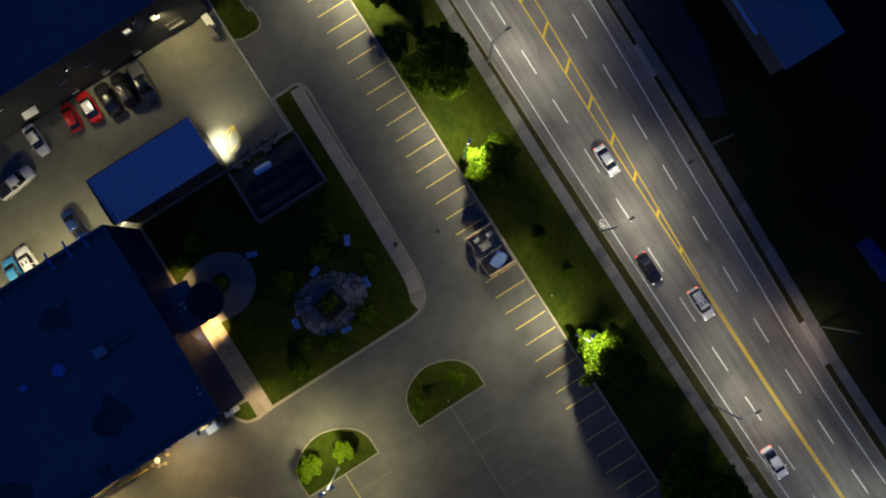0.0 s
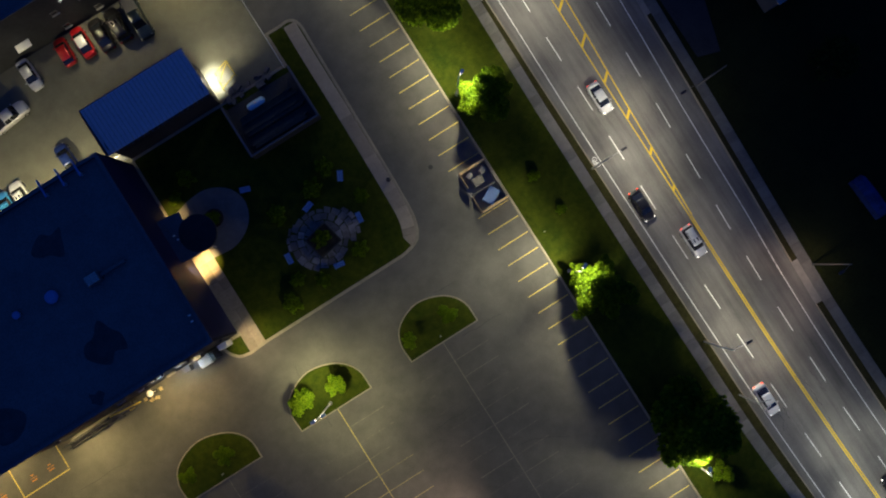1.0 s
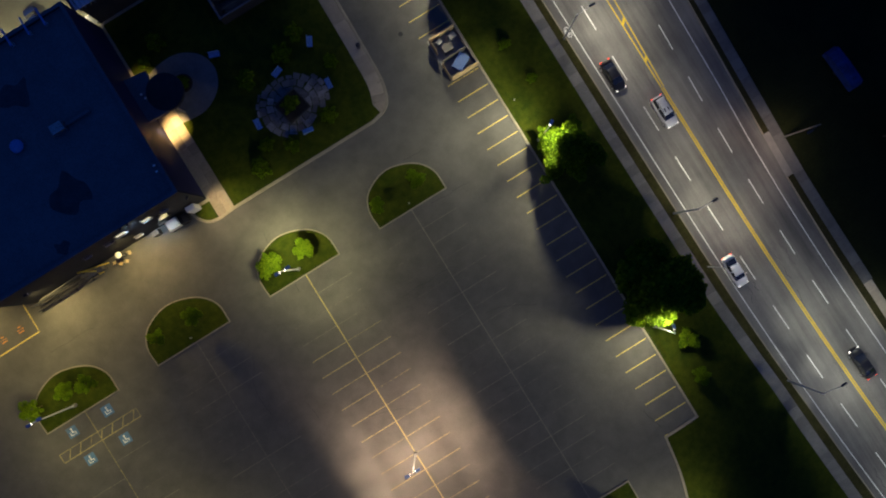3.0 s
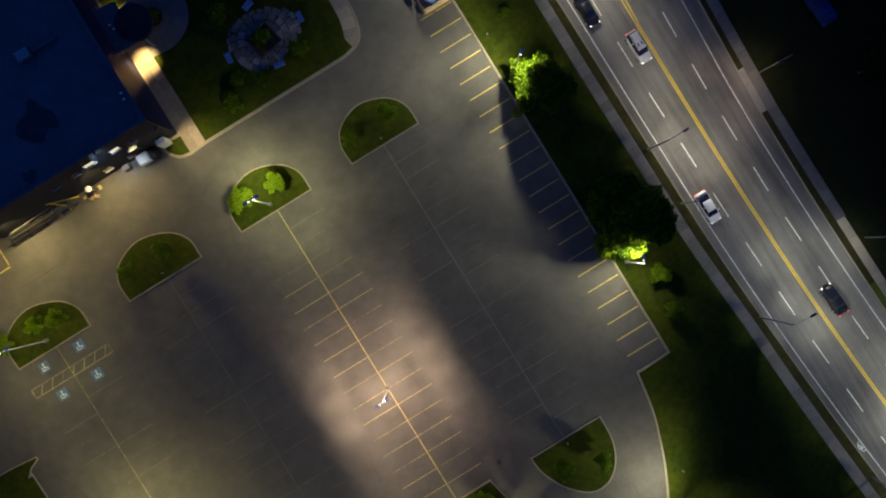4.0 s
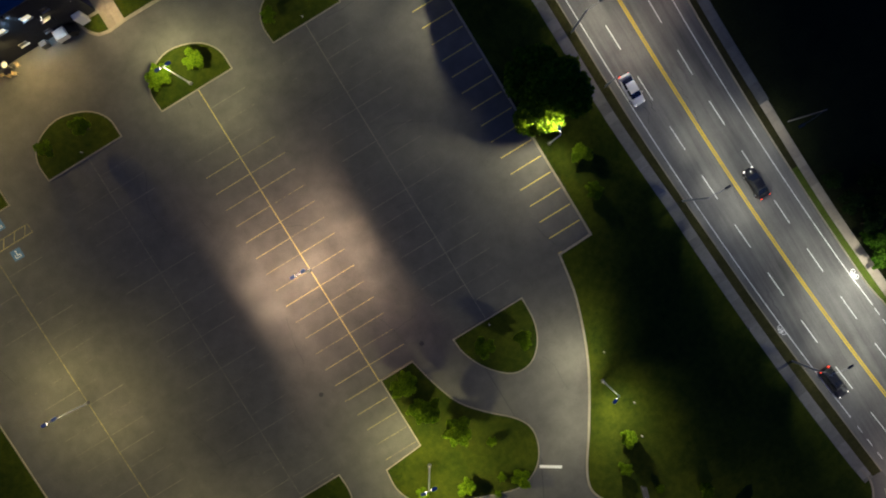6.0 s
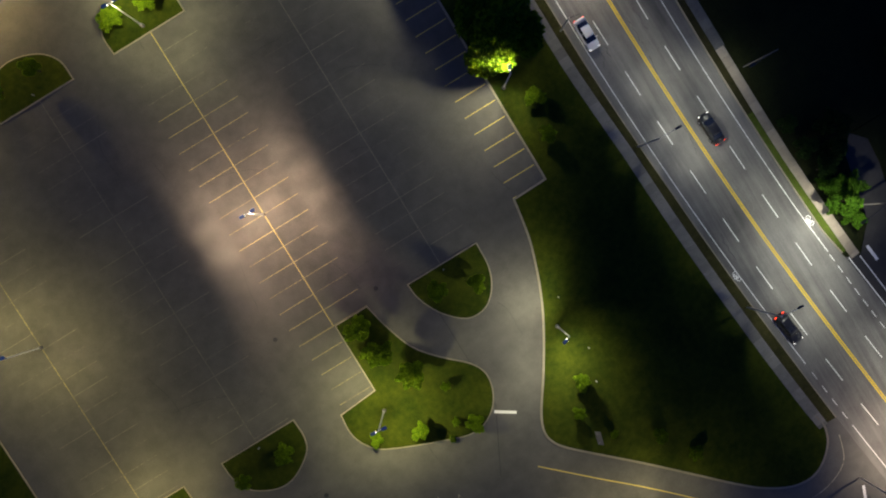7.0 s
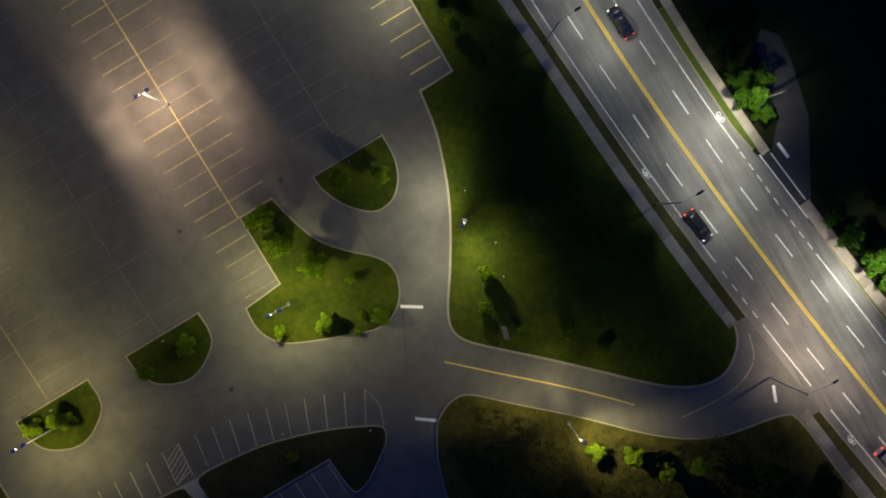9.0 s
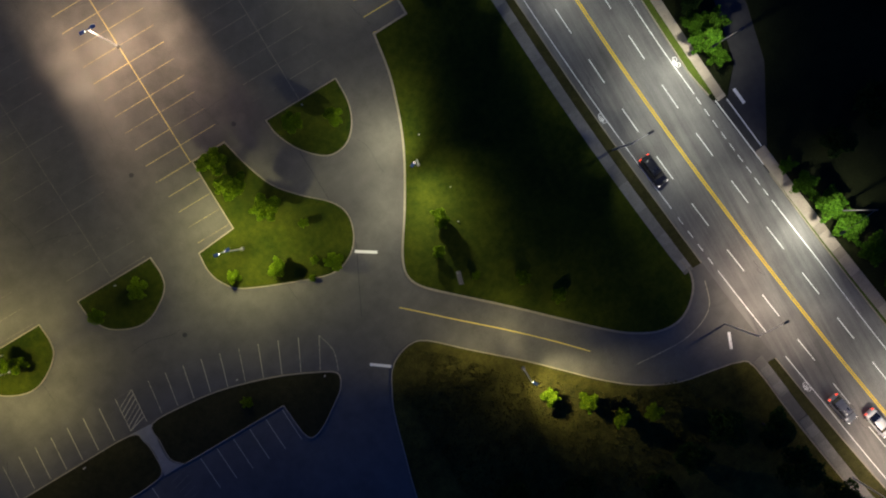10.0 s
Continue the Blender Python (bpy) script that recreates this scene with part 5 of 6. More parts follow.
wall_lamp(-21.0, 39.68, 6.8, (-20.5, 34.0, 0), 1700, (1.0, 0.84, 0.5), north, 110)
wall_lamp(-31.0, 39.68, 6.8, (-29, 34.6, 0), 260, (1.0, 0.88, 0.5), north, 100)
for x, to in ((-34.9, -34.7), (-33.9, -33.3)):
    wall_lamp(x, -8.22, 9.0, (to, -8.3, 6.6), 1500, (0.42, 0.68, 1.0), hall, 44)
wall_lamp(-37, 19.22, 7.0, (-37.5, 27, 0), 5200, (1.0, 0.86, 0.48), hall)
wall_lamp(-50, 19.22, 7.0, (-49, 27, 0), 5000, (1.0, 0.86, 0.48), hall)
wall_lamp(-7.5, 39.68, 6.5, (-7.5, 36.5, 0), 2500, (1.0, 0.82, 0.34), north)
wall_lamp(-10.2, 39.68, 7.9, (-10.3, 38.6, 5.0), 260, (0.6, 0.78, 1.0), north, 90)
lamp_spot((-11.1, 22.6, 4.5), (-10.8, 23.0, 0), 12000, (1.0, 0.95, 0.72), 66, 1.0)
lamp_spot((-11.1, 22.6, 4.5), (-6.0, 29.0, 0), 3800, (1.0, 0.90, 0.58), 96, 1.0)
lamp_spot((-24.6, 2.45, 3.7), (-24.7, 2.2, 0), 5000, ENTRY, 66, 0.8)
lamp_spot((-25.6, 2.3, 3.7), (-26.4, 1.7, 1.4), 3400, ENTRY, 56, 1.0)
lamp_spot((-24.6, 9.6, 3.7), (-25.0, 10.2, 0), 1300, ENTRY, 66, 0.9)


# ---- trees ----
def leaf_cloud(rng, lobes, count, size):
    """Many small bent leaves on and in a set of overlapping lobes."""
    verts, faces = [], []
    weights = np.array([r ** 2 for _, r in lobes])
    pick = rng.choice(len(lobes), count, p=weights / weights.sum())
    for li in pick:
        c, r = lobes[li]
        d = rng.normal(size=3)
        d /= np.linalg.norm(d)
        p = np.array(c) + d * r * (rng.uniform(0.45, 1.0) ** 0.5) * np.array((1, 1, 0.85))
        q = Euler(rng.uniform(-1.0, 1.0, 2).tolist() + [float(rng.uniform(0, 6.28))]).to_matrix()
        s = size * rng.uniform(0.6, 1.35)
        k = len(verts)
        for u, v, w in ((-0.5, 0, 0.0), (-0.1, -0.38, -0.12), (0.6, 0, -0.05), (-0.1, 0.38, -0.12)):
            verts.append(tuple(p + np.array(q @ Vector((u * s, v * s, w * s)))))
        faces += [(k, k + 1, k + 2), (k, k + 2, k + 3)]
    return mesh_of("crown", verts, faces)


def make_tree(name, seed, height, spread, leaves, size, mat, label, trunk=0.16, low=0.35, category="tree"):
    rng = np.random.default_rng(seed)
    t = thing(name, pose(0, 0, 0), label, category)
    bm = bmesh.new()
    fork = height * low
    tube(bm, (0, 0, -0.1), (0.04, 0.02, fork), trunk, trunk * 0.7, 8)
    lobes = []
    n = 12 if spread > 2.4 else 9
    lobes.append(((0, 0, height * (low + 0.32)), spread * 0.52))
    for i in range(n):
        a = 6.2832 * i / n + rng.uniform(-0.3, 0.3)
        rr = spread * rng.uniform(0.45, 0.66) * (0.35 if i % 4 == 3 else 1)
        z = height * rng.uniform(low + 0.12, 0.80) if i % 4 != 3 else height * 0.84
        tip = (rr * math.cos(a), rr * math.sin(a), z)
        midp = (tip[0] * 0.45, tip[1] * 0.45, fork + (z - fork) * 0.55)
        tube(bm, (0.03, 0.02, fork - 0.1), midp, trunk * 0.55, trunk * 0.35, 6)
        tube(bm, midp, tip, trunk * 0.35, trunk * 0.1, 6)
        lobes.append((tip, spread * rng.uniform(0.26, 0.40)))
        for k in range(3):
            lobes.append(((tip[0] * rng.uniform(0.8, 1.7), tip[1] * rng.uniform(0.8, 1.7), tip[2] + rng.uniform(-0.1, 0.08) * height), spread * rng.uniform(0.08, 0.17)))
    part("trunk", bm, M_BARK, t)
    part("crown", leaf_cloud(rng, lobes, leaves, size), mat, t)
    return t


big_label = "broad leafy tree, dark above and lit from below by a lamp"
small_label = "young leafy tree with a thin trunk in mown grass"
BIG = [make_tree("broad_tree", 30 + i, 9.0, 4.2, 9500, 0.36, M_LEAF, big_label, 0.2, 0.28) for i in range(3)]
SMALL = [make_tree("young_tree", 50 + i, 4.2, 1.75, 2400, 0.20, M_LEAFY, small_label, 0.07, 0.3) for i in range(3)]
BUSHY = [make_tree("bushy_tree", 60 + i, 3.9, 1.75, 3600, 0.23, M_LEAFY, "dense bushy young tree with leaves down to the grass", 0.07, 0.04) for i in range(3)]
BUSH = [make_tree("shrub", 70 + i, 1.5, 1.25, 800, 0.22, M_LEAF, "low round leafy shrub", 0.04, 0.15, "shrub") for i in range(2)]
# trees away from the lamps, their shade painted into the leaves
DARKB = [make_tree("shaded_tree", 80 + i, 6.5, 3.0, 2600, 0.36, M_LEAFSHADE, "leafy tree in unlit ground, shade put into its leaf colour", 0.14, 0.2) for i in range(2)]


def grow(kind, places):
    for i, row in enumerate(places):
        x, y, s = row[0], row[1], row[2]
        squash = row[3] if len(row) > 3 else 1.0
        src = kind[i % len(kind)]
        m = pose(x, y, 0.10 + fall(x, y), 0, 0, (i * 137) % 360) @ Matrix.Diagonal((s, s, s * squash, 1))
        if i < len(kind):
            src.matrix_basis = m
        else:
            copy_thing(kind[i % len(kind)], Matrix.Identity(4)).matrix_basis = m


grow(BIG, [(19.3, 0.6, 0.92, 1.05), (19.7, 14.8, 1.28, 0.9), (18.2, -28.9, 1.05, 1.0), (20.2, 29.6, 1.0), (18.5, -49.7, 1.55, 0.8), (18.9, 40.0, 1.0), (19.4, 49.5, 1.0)])
grow(SMALL, [(-23.4, -20.9, 1.15, 0.6), (-18.3, -21.3, 0.95, 0.65), (-0.5, -21.2, 0.85), (-6.7, -21.6, 0.7), (-35.5, -21.2, 0.85), (-41.3, -21.0, 0.75), (-60.3, -20.6, 1.0), (-55.2, -20.8, 0.85), (-52.6, -21.3, 0.85),
             (-11.2, -85.9, 0.45),
             (-5.3, -74.0, 0.95), (-0.3, -76.0, 0.85), (-34.6, -82.0, 0.95), (-41.3, -82.5, 0.75), 
             (19.3, -58.7, 0.95), (18.2, -63.8, 0.8), (16.4, -133.0, 0.85)])
grow(BUSHY, [(-17.2, -72.9, 1.15, 1.0), (-16.6, -77.2, 1.3, 1.05), (-14.3, -81.7, 1.25, 1.1), (-23.2, -87.3, 0.62, 1.0), (-17.3, -89.4, 0.85, 1.0), (-12.7, -91.0, 0.4), (-10.5, -92.5, 0.85, 0.7), (5.0, -94.9, 0.82, 1.4), (2.4, -98.8, 0.6, 1.2),
             (-58.7, -81.1, 0.85), (-54.5, -82.2, 0.9, 1.1), (5.3, -123.9, 0.85), (9.4, -127.4, 0.9), (12.2, -131.6, 0.8)])
grow(BUSH, [ (19.7, -11.6, 0.75), (20.5, -17.5, 0.7), (-4.2, 4.6, 1.1), (-13.0, 2.3, 1.3), (-6.0, -7.5, 1.0), (-15.5, -6.5, 1.0), (-17.6, -8.7, 1.2), (-2.0, -1.2, 1.0),
            (-9.6, -3.4, 1.1), (-20.7, 6.9, 1.0), (-12.4, -8.4, 0.9), (-14.3, -93.0, 0.5), (-7.2, 3.0, 1.2), (-23.8, 11.8, 0.9), (-21.0, 13.5, 1.1), (10.5, -107.7, 1.0), (13.6, -112.6, 0.9), (5.2, -104.2, 0.6),
            (-31.0, -103.0, 0.7), (24.4, -50.4, 0.9)])
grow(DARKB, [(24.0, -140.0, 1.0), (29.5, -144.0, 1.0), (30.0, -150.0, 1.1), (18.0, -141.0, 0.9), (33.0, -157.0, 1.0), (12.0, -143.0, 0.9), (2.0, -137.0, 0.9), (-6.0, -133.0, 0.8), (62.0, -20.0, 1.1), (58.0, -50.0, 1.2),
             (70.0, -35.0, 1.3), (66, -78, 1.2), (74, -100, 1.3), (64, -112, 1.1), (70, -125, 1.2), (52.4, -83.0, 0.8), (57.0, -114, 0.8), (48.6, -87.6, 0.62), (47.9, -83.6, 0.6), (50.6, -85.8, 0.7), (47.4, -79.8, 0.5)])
ROADSIDE = [make_tree("roadside_tree", 95 + i, 4.6, 2.2, 3400, 0.23, M_LEAFG, "leafy roadside tree lit by a street lamp", 0.09, 0.15) for i in range(2)]
grow(ROADSIDE, [(48.2, -92.6, 1.15, 1.1), (49.6, -91.0, 1.0), (48.0, -89.8, 0.8), (48.8, -95.4, 0.75), (50.6, -116.6, 0.9), (51.6, -120.6, 1.15), (52.8, -124.6, 1.2), (54.0, -129.4, 1.1), (55.6, -135.0, 1.1), (49.9, -113.4, 0.55), (58, -143, 1.1)])


# ---- vehicles ----
def loft(rings):
    bm = bmesh.new()
    rows = [[bm.verts.new(p) for p in r] for r in rings]
    for a, b in zip(rows, rows[1:]):
        for i in range(len(a) - 1):
            bm.faces.new((a[i], a[i + 1], b[i + 1], b[i]))
    bm.faces.new(rows[0])
    bm.faces.new(rows[-1][::-1])
    return bm


def body_ring(x, w, z0, z1):
    return [(x, -w * 0.9, z0), (x, -w, z0 + 0.12), (x, -w, (z0 + z1) * 0.5 + 0.05), (x, -w * 0.95, z1 - 0.07), (x, -w * 0.82, z1), (x, 0, z1 + 0.03),
            (x, w * 0.82, z1), (x, w * 0.95, z1 - 0.07), (x, w, (z0 + z1) * 0.5 + 0.05), (x, w, z0 + 0.12), (x, w * 0.9, z0)]


def cabin_ring(x, w0, w1, z0, z1):
    return [(x, -w0, z0), (x, -(w0 + w1) / 2, (z0 + z1) / 2), (x, -w1, z1), (x, 0, z1 + 0.02), (x, w1, z1), (x, (w0 + w1) / 2, (z0 + z1) / 2), (x, w0, z0)]


SHAPES = {
    "sedan": dict(L=4.65, W=0.91, hood=0.92, belt=0.95, roof=1.42, cab=(-1.75, -0.95, 0.55, 1.35), tail=0.98),
    "suv": dict(L=4.7, W=0.94, hood=1.02, belt=1.08, roof=1.70, cab=(-2.15, -1.85, 0.55, 1.25), tail=1.1),
    "hatch": dict(L=4.2, W=0.89, hood=0.93, belt=0.98, roof=1.47, cab=(-1.95, -1.45, 0.5, 1.2), tail=1.0),
    "pickup": dict(L=5.7, W=0.98, hood=1.12, belt=1.15, roof=1.82, cab=(-0.75, -0.45, 0.95, 1.55), tail=1.15),
}


def car(x, y, turn, shape, paint, label, lit=False, roof_paint=None, z=0.006, group="parked cars", size=1.0):
    s = SHAPES[shape]
    L, W = s["L"] / 2, s["W"]
    c = thing("car" if shape != "pickup" else "pickup_truck", pose(x, y, z, 0, 0, turn) @ Matrix.Scale(size, 4), label, "car" if shape != "pickup" else "pickup truck", group)
    rings = [body_ring(-L, W * 0.78, 0.42, s["tail"] - 0.18), body_ring(-L + 0.12, W * 0.9, 0.3, s["tail"] - 0.04), body_ring(-L + 0.6, W, 0.24, s["tail"]),
             body_ring(s["cab"][0], W, 0.22, s["belt"]), body_ring(0.2, W, 0.22, s["belt"]), body_ring(s["cab"][3], W, 0.22, s["belt"] - 0.02),
             body_ring(L - 0.55, W * 0.97, 0.24, s["hood"] - 0.08), body_ring(L - 0.15, W * 0.88, 0.3, s["hood"] - 0.2), body_ring(L, W * 0.72, 0.4, s["hood"] - 0.34)]
    part("body", bm_mesh("body", loft(rings), True), paint, c)
    a, b, d, e = s["cab"]
    wr = W * 0.70
    part("cabin_glass", loft([cabin_ring(a, W * 0.84, W * 0.80, s["belt"] - 0.06, s["belt"] - 0.02), cabin_ring(b, W * 0.9, wr, s["belt"] - 0.06, s["roof"] - 0.03),
                              cabin_ring(d - 0.3, W * 0.9, wr, s["belt"] - 0.06, s["roof"] - 0.01), cabin_ring(d, W * 0.9, wr * 0.98, s["belt"] - 0.06, s["roof"] - 0.05), cabin_ring(e, W * 0.84, W * 0.78, s["belt"] - 0.08, s["belt"] - 0.04)]),
         M_GLASS, c, "dark tinted glass")
    top = [cabin_ring(q, wr * 0.99, wr * 0.9, zz - 0.02, zz + 0.03) for q, zz in ((b - 0.05, s["roof"] - 0.05), (b + 0.25, s["roof"]), (d - 0.3, s["roof"] + 0.01), (d + 0.02, s["roof"] - 0.04))]
    part("roof", bm_mesh("roof", loft(top), True), roof_paint or paint, c)
    for sy in (-1, 1):
        part("pillar", loft([[(q, sy * (W * 0.87 - 0.02), s["belt"] - 0.03), (q, sy * (W * 0.87 + 0.02), s["belt"] - 0.03), (q, sy * (wr + 0.02), s["roof"] - 0.02), (q, sy * (wr - 0.02), s["roof"] - 0.02)] for q in ((b + d) / 2 - 0.05, (b + d) / 2 + 0.05)]), paint, c)
        part("mirror", boxes(((d + 0.35, min(sy * (W + 0.02), sy * (W + 0.2)), s["belt"] - 0.08), (d + 0.47, max(sy * (W + 0.02), sy * (W + 0.2)), s["belt"] + 0.06)), bevel=0.02), paint, c)
        part("headlight", boxes(((L - 0.36, sy * W * 0.7 - 0.13, s["hood"] - 0.34), (L - 0.08, sy * W * 0.7 + 0.13, s["hood"] - 0.2)), bevel=0.03), M_HEADL if lit else M_HEADD, c)
        part("tail_light", boxes(((-L - 0.01, sy * W * 0.66 - 0.16, s["tail"] - 0.34), (-L + 0.2, sy * W * 0.66 + 0.14, s["tail"] - 0.14)), bevel=0.02), M_TAILL if lit else M_TAILD, c)
        for wx in (-L + 0.85, L - 0.85):
            bm = bmesh.new()
            tube(bm, (wx, sy * (W - 0.2), 0.33), (wx, sy * (W + 0.01), 0.33), 0.33, 0.33, 14)
            wheel = part("tyre", bm, M_TYRE, c)
            bm = bmesh.new()
            tube(bm, (wx, sy * (W + 0.005), 0.33), (wx, sy * (W + 0.025), 0.33), 0.2, 0.18, 10)
            part("rim", bm, M_RIM, wheel)
    if shape == "pickup":
        part("bed_liner", boxes(((-L + 0.2, -W * 0.78, s["belt"] - 0.02), (s["cab"][0] - 0.1, W * 0.78, s["belt"] + 0.045))), M_WALL if roof_paint else M_DARK, c, "cargo bed cover")
    if shape == "suv":
        for sy in (-1, 1):
            part("roof_rail", boxes(((b + 0.2, sy * wr * 0.85 - 0.025, s["roof"] + 0.03), (d - 0.3, sy * wr * 0.85 + 0.025, s["roof"] + 0.08))), M_DARK, c)
        part("sunroof", boxes(((d - 0.95, -0.35, s["roof"] + 0.028), (d - 0.4, 0.35, s["roof"] + 0.052)), bevel=0.008), M_GLASS, c)
    return c


def paint(name, colour):
    return plain(name, colour, 0.3, 0.2, 0.5, 0.35)


P_SILVER, P_BLACK, P_WHITE = paint("silver_paint", (0.50, 0.51, 0.53)), paint("black_paint", (0.012, 0.012, 0.014)), paint("white_car_paint", (0.78, 0.78, 0.77))
P_RED, P_BLUE, P_TEAL, P_GREY, P_NAVY = paint("red_paint", (0.48, 0.015, 0.02)), paint("blue_paint", (0.06, 0.30, 0.62)), paint("dark_teal_paint", (0.012, 0.022, 0.028)), paint("grey_paint", (0.18, 0.19, 0.21)), paint("navy_paint", (0.02, 0.04, 0.16))
for x, y, turn, shape, p, label in ((33.5, -7.3, -90, "sedan", P_SILVER, "silver saloon car with lights on, on the road"), (30.3, -23.1, -90, "sedan", P_BLACK, "black saloon car with lights on, on the road"),
                                    (33.7, -31.1, -90, "suv", P_SILVER, "silver estate car with roof rails, on the road"), (30.4, -54.9, -90, "sedan", P_WHITE, "white saloon car with lights on, on the road"),
                                    (38.6, -74.9, 92, "sedan", P_BLACK, "dark saloon car driving up the road"), (33.8, -104.6, -83, "suv", P_BLACK, "black sports utility car on the road"),
                                    (40.3, -148.0, -79, "suv", P_GREY, "dark grey car on the road"), (43.8, -152.6, -79, "sedan", P_SILVER, "silver saloon car beside the yellow line")):
    car(x, y, turn, shape, p, label, True, z=DIP + 0.008, group="cars on the road")
for x, y, turn, shape, p, rp, label in ((-25.9, 37.2, 88, "hatch", P_RED, None, "red hatchback parked in the yard"), (-23.1, 37.0, 90, "sedan", P_RED, P_WHITE, "red car with a white roof parked in the yard"),
                                        (-20.4, 36.5, 90, "sedan", P_BLACK, None, "black saloon car parked in the yard"), (-17.8, 36.4, 90, "suv", P_BLACK, None, "black sports utility car parked in the yard"),
                                        (-15.0, 35.8, -92, "pickup", P_TEAL, P_TEAL, "dark pickup truck with a silver bed cover"), (-31.6, 37.0, -88, "sedan", P_SILVER, None, "silver saloon car parked in the yard"),
                                        (-37.0, 33.4, 8, "pickup", P_SILVER, None, "silver pickup truck parked in the yard"), (-33.3, 24.4, 93, "sedan", P_NAVY, None, "dark blue car parked by the hall"),
                                        (-41.2, 23.2, 90, "suv", P_WHITE, None, "white car parked by the hall"), (-43.6, 23.0, 90, "sedan", P_BLUE, None, "blue car parked by the hall")):
    car(x, y, turn, shape, p, label, False, rp, size=1.1 if p in (P_BLACK, P_TEAL) else 1.0)

# service truck and outdoor table in front of the hall
truck = thing("box_truck", pose(-31.6, -9.15, 0.006) @ Matrix.Scale(0.72, 4), "small white box truck parked by the hall wall", "truck")
part("cargo_box", boxes(((-1.15, -0.95, 0.8), (1.1, 0.95, 2.2)), bevel=0.05), M_WHITE, truck, "white cargo box")
part("cargo_door", boxes(((-1.19, -0.85, 0.9), (-1.152, 0.85, 2.1))), M_WALL, truck)
for k in range(2):
    part("tail_light", boxes(((-1.17, -0.8 + 1.45 * k, 2.205), (-0.95, -0.65 + 1.45 * k, 2.26)), bevel=0.02), M_ORANGE, truck, "red-orange marker light")
part("cab", loft([[(1.25, -0.9, 0.5), (1.25, -0.9, 1.9), (1.25, 0.9, 1.9), (1.25, 0.9, 0.5)], [(2.1, -0.88, 0.5), (2.0, -0.8, 1.9), (2.0, 0.8, 1.9), (2.1, 0.88, 0.5)], [(2.9, -0.85, 0.5), (2.75, -0.82, 1.15), (2.75, 0.82, 1.15), (2.9, 0.85, 0.5)]]), P_BLACK, truck)
part("bumper", boxes(((2.9, -0.85, 0.35), (3.0, 0.85, 0.6)), bevel=0.03), M_DARK, truck)
part("chassis", boxes(((-1.5, -0.4, 0.45), (2.8, 0.4, 0.7))), M_DARK, truck)
for wx in (-0.8, 2.1):
    for sy in (-1, 1):
        bm = bmesh.new()
        tube(bm, (wx, sy * 0.65, 0.36), (wx, sy * 0.88, 0.36), 0.36, 0.36, 14)
        part("tyre", bm, M_TYRE, truck)
for x, y, w, h, m, lab in ((-28.2, -8.75, 0.65, 2.3, M_WHITE, "tall white electrical cabinet by the wall"), (-34.4, -8.8, 0.5, 1.1, M_WALL, "grey equipment box by the wall"), (-43.4, -8.9, 0.6, 1.0, M_WALL, "grey equipment box by the wall")):
    b = thing("cabinet", pose(x, y, 0.0 if x < -29.3 else 0.11), lab, "cabinet")
    part("case", boxes(((-w, -0.35, 0), (w, 0.35, h)), bevel=0.03), m, b)
    part("door", boxes(((-w + 0.06, -0.38, 0.1), (w - 0.06, -0.352, h - 0.1))), m, b)
para = thing("parasol", pose(-39.9, -8.95, 0.004), "white round parasol over a small table", "parasol")
bm = bmesh.new()
bmesh.ops.create_cone(bm, cap_ends=True, segments=10, radius1=0.46, radius2=0.04, depth=0.28)
bmesh.ops.translate(bm, verts=bm.verts, vec=(0, 0, 2.0))
part("canopy", bm, M_WHITE, para)
bm = bmesh.new()
tube(bm, (0, 0, 0), (0, 0, 2.1), 0.03, 0.03, 8)
part("pole", bm, M_GALV, para)
bm = bmesh.new()
tube(bm, (0, 0, 0), (0, 0, 0.1), 0.3, 0.28, 14)
part("base", bm, M_DARK, para)
for i, (x, y) in enumerate(((-39.0, -9.1), (-39.9, -9.9), (-40.7, -9.7), (-41.5, -9.2))):
    ch = thing("patio_chair", pose(x, y, 0.004, 0, 0, 60 * i), "small brown patio chair", "chair", "patio chairs")
    part("seat", boxes(((-0.22, -0.22, 0.42), (0.22, 0.22, 0.46)), bevel=0.015), M_TAN, ch)
    part("backrest", boxes(((-0.22, 0.2, 0.46), (0.22, 0.24, 0.85)), bevel=0.01), M_TAN, ch)
    for lx in (-0.19, 0.16):
        for ly in (-0.2, 0.17):
            part("leg", boxes(((lx, ly, 0), (lx + 0.03, ly + 0.03, 0.42))), M_TAN, ch)
barrow = thing("lifting_arm", pose(-42.9, -9.0, 0.004), "yellow steel boom on a post beside the wall", "lifting arm")
bm = bmesh.new()
tube(bm, (-1.3, 0, 5.1), (1.6, -0.25, 2.2), 0.10, 0.07, 8)
part("boom", bm, M_YELLOW, barrow)
bm = bmesh.new()
tube(bm, (-1.0, 0, 0), (-1.0, 0, 5.0), 0.1, 0.1, 8)
part("post", bm, M_YELLOW, barrow)
part("foot", boxes(((-1.4, -0.4, 0), (-0.6, 0.4, 0.08))), M_YELLOW, barrow)

# folded scaffolding stored along the hall wall
rack = thing("scaffold_stack", pose(-49.2, -9.2, 0.004), "stack of dull blue-grey scaffolding frames by the wall", "scaffolding")
for k in range(4):
    part("upright", boxes(((-4.2 + 2.7 * k, 0.55, 0), (-4.1 + 2.7 * k, 0.65, 2.6))), M_DARK, rack)
    part("foot", boxes(((-4.35 + 2.7 * k, -0.5, 0), (-3.95 + 2.7 * k, 0.75, 0.06))), M_DARK, rack)
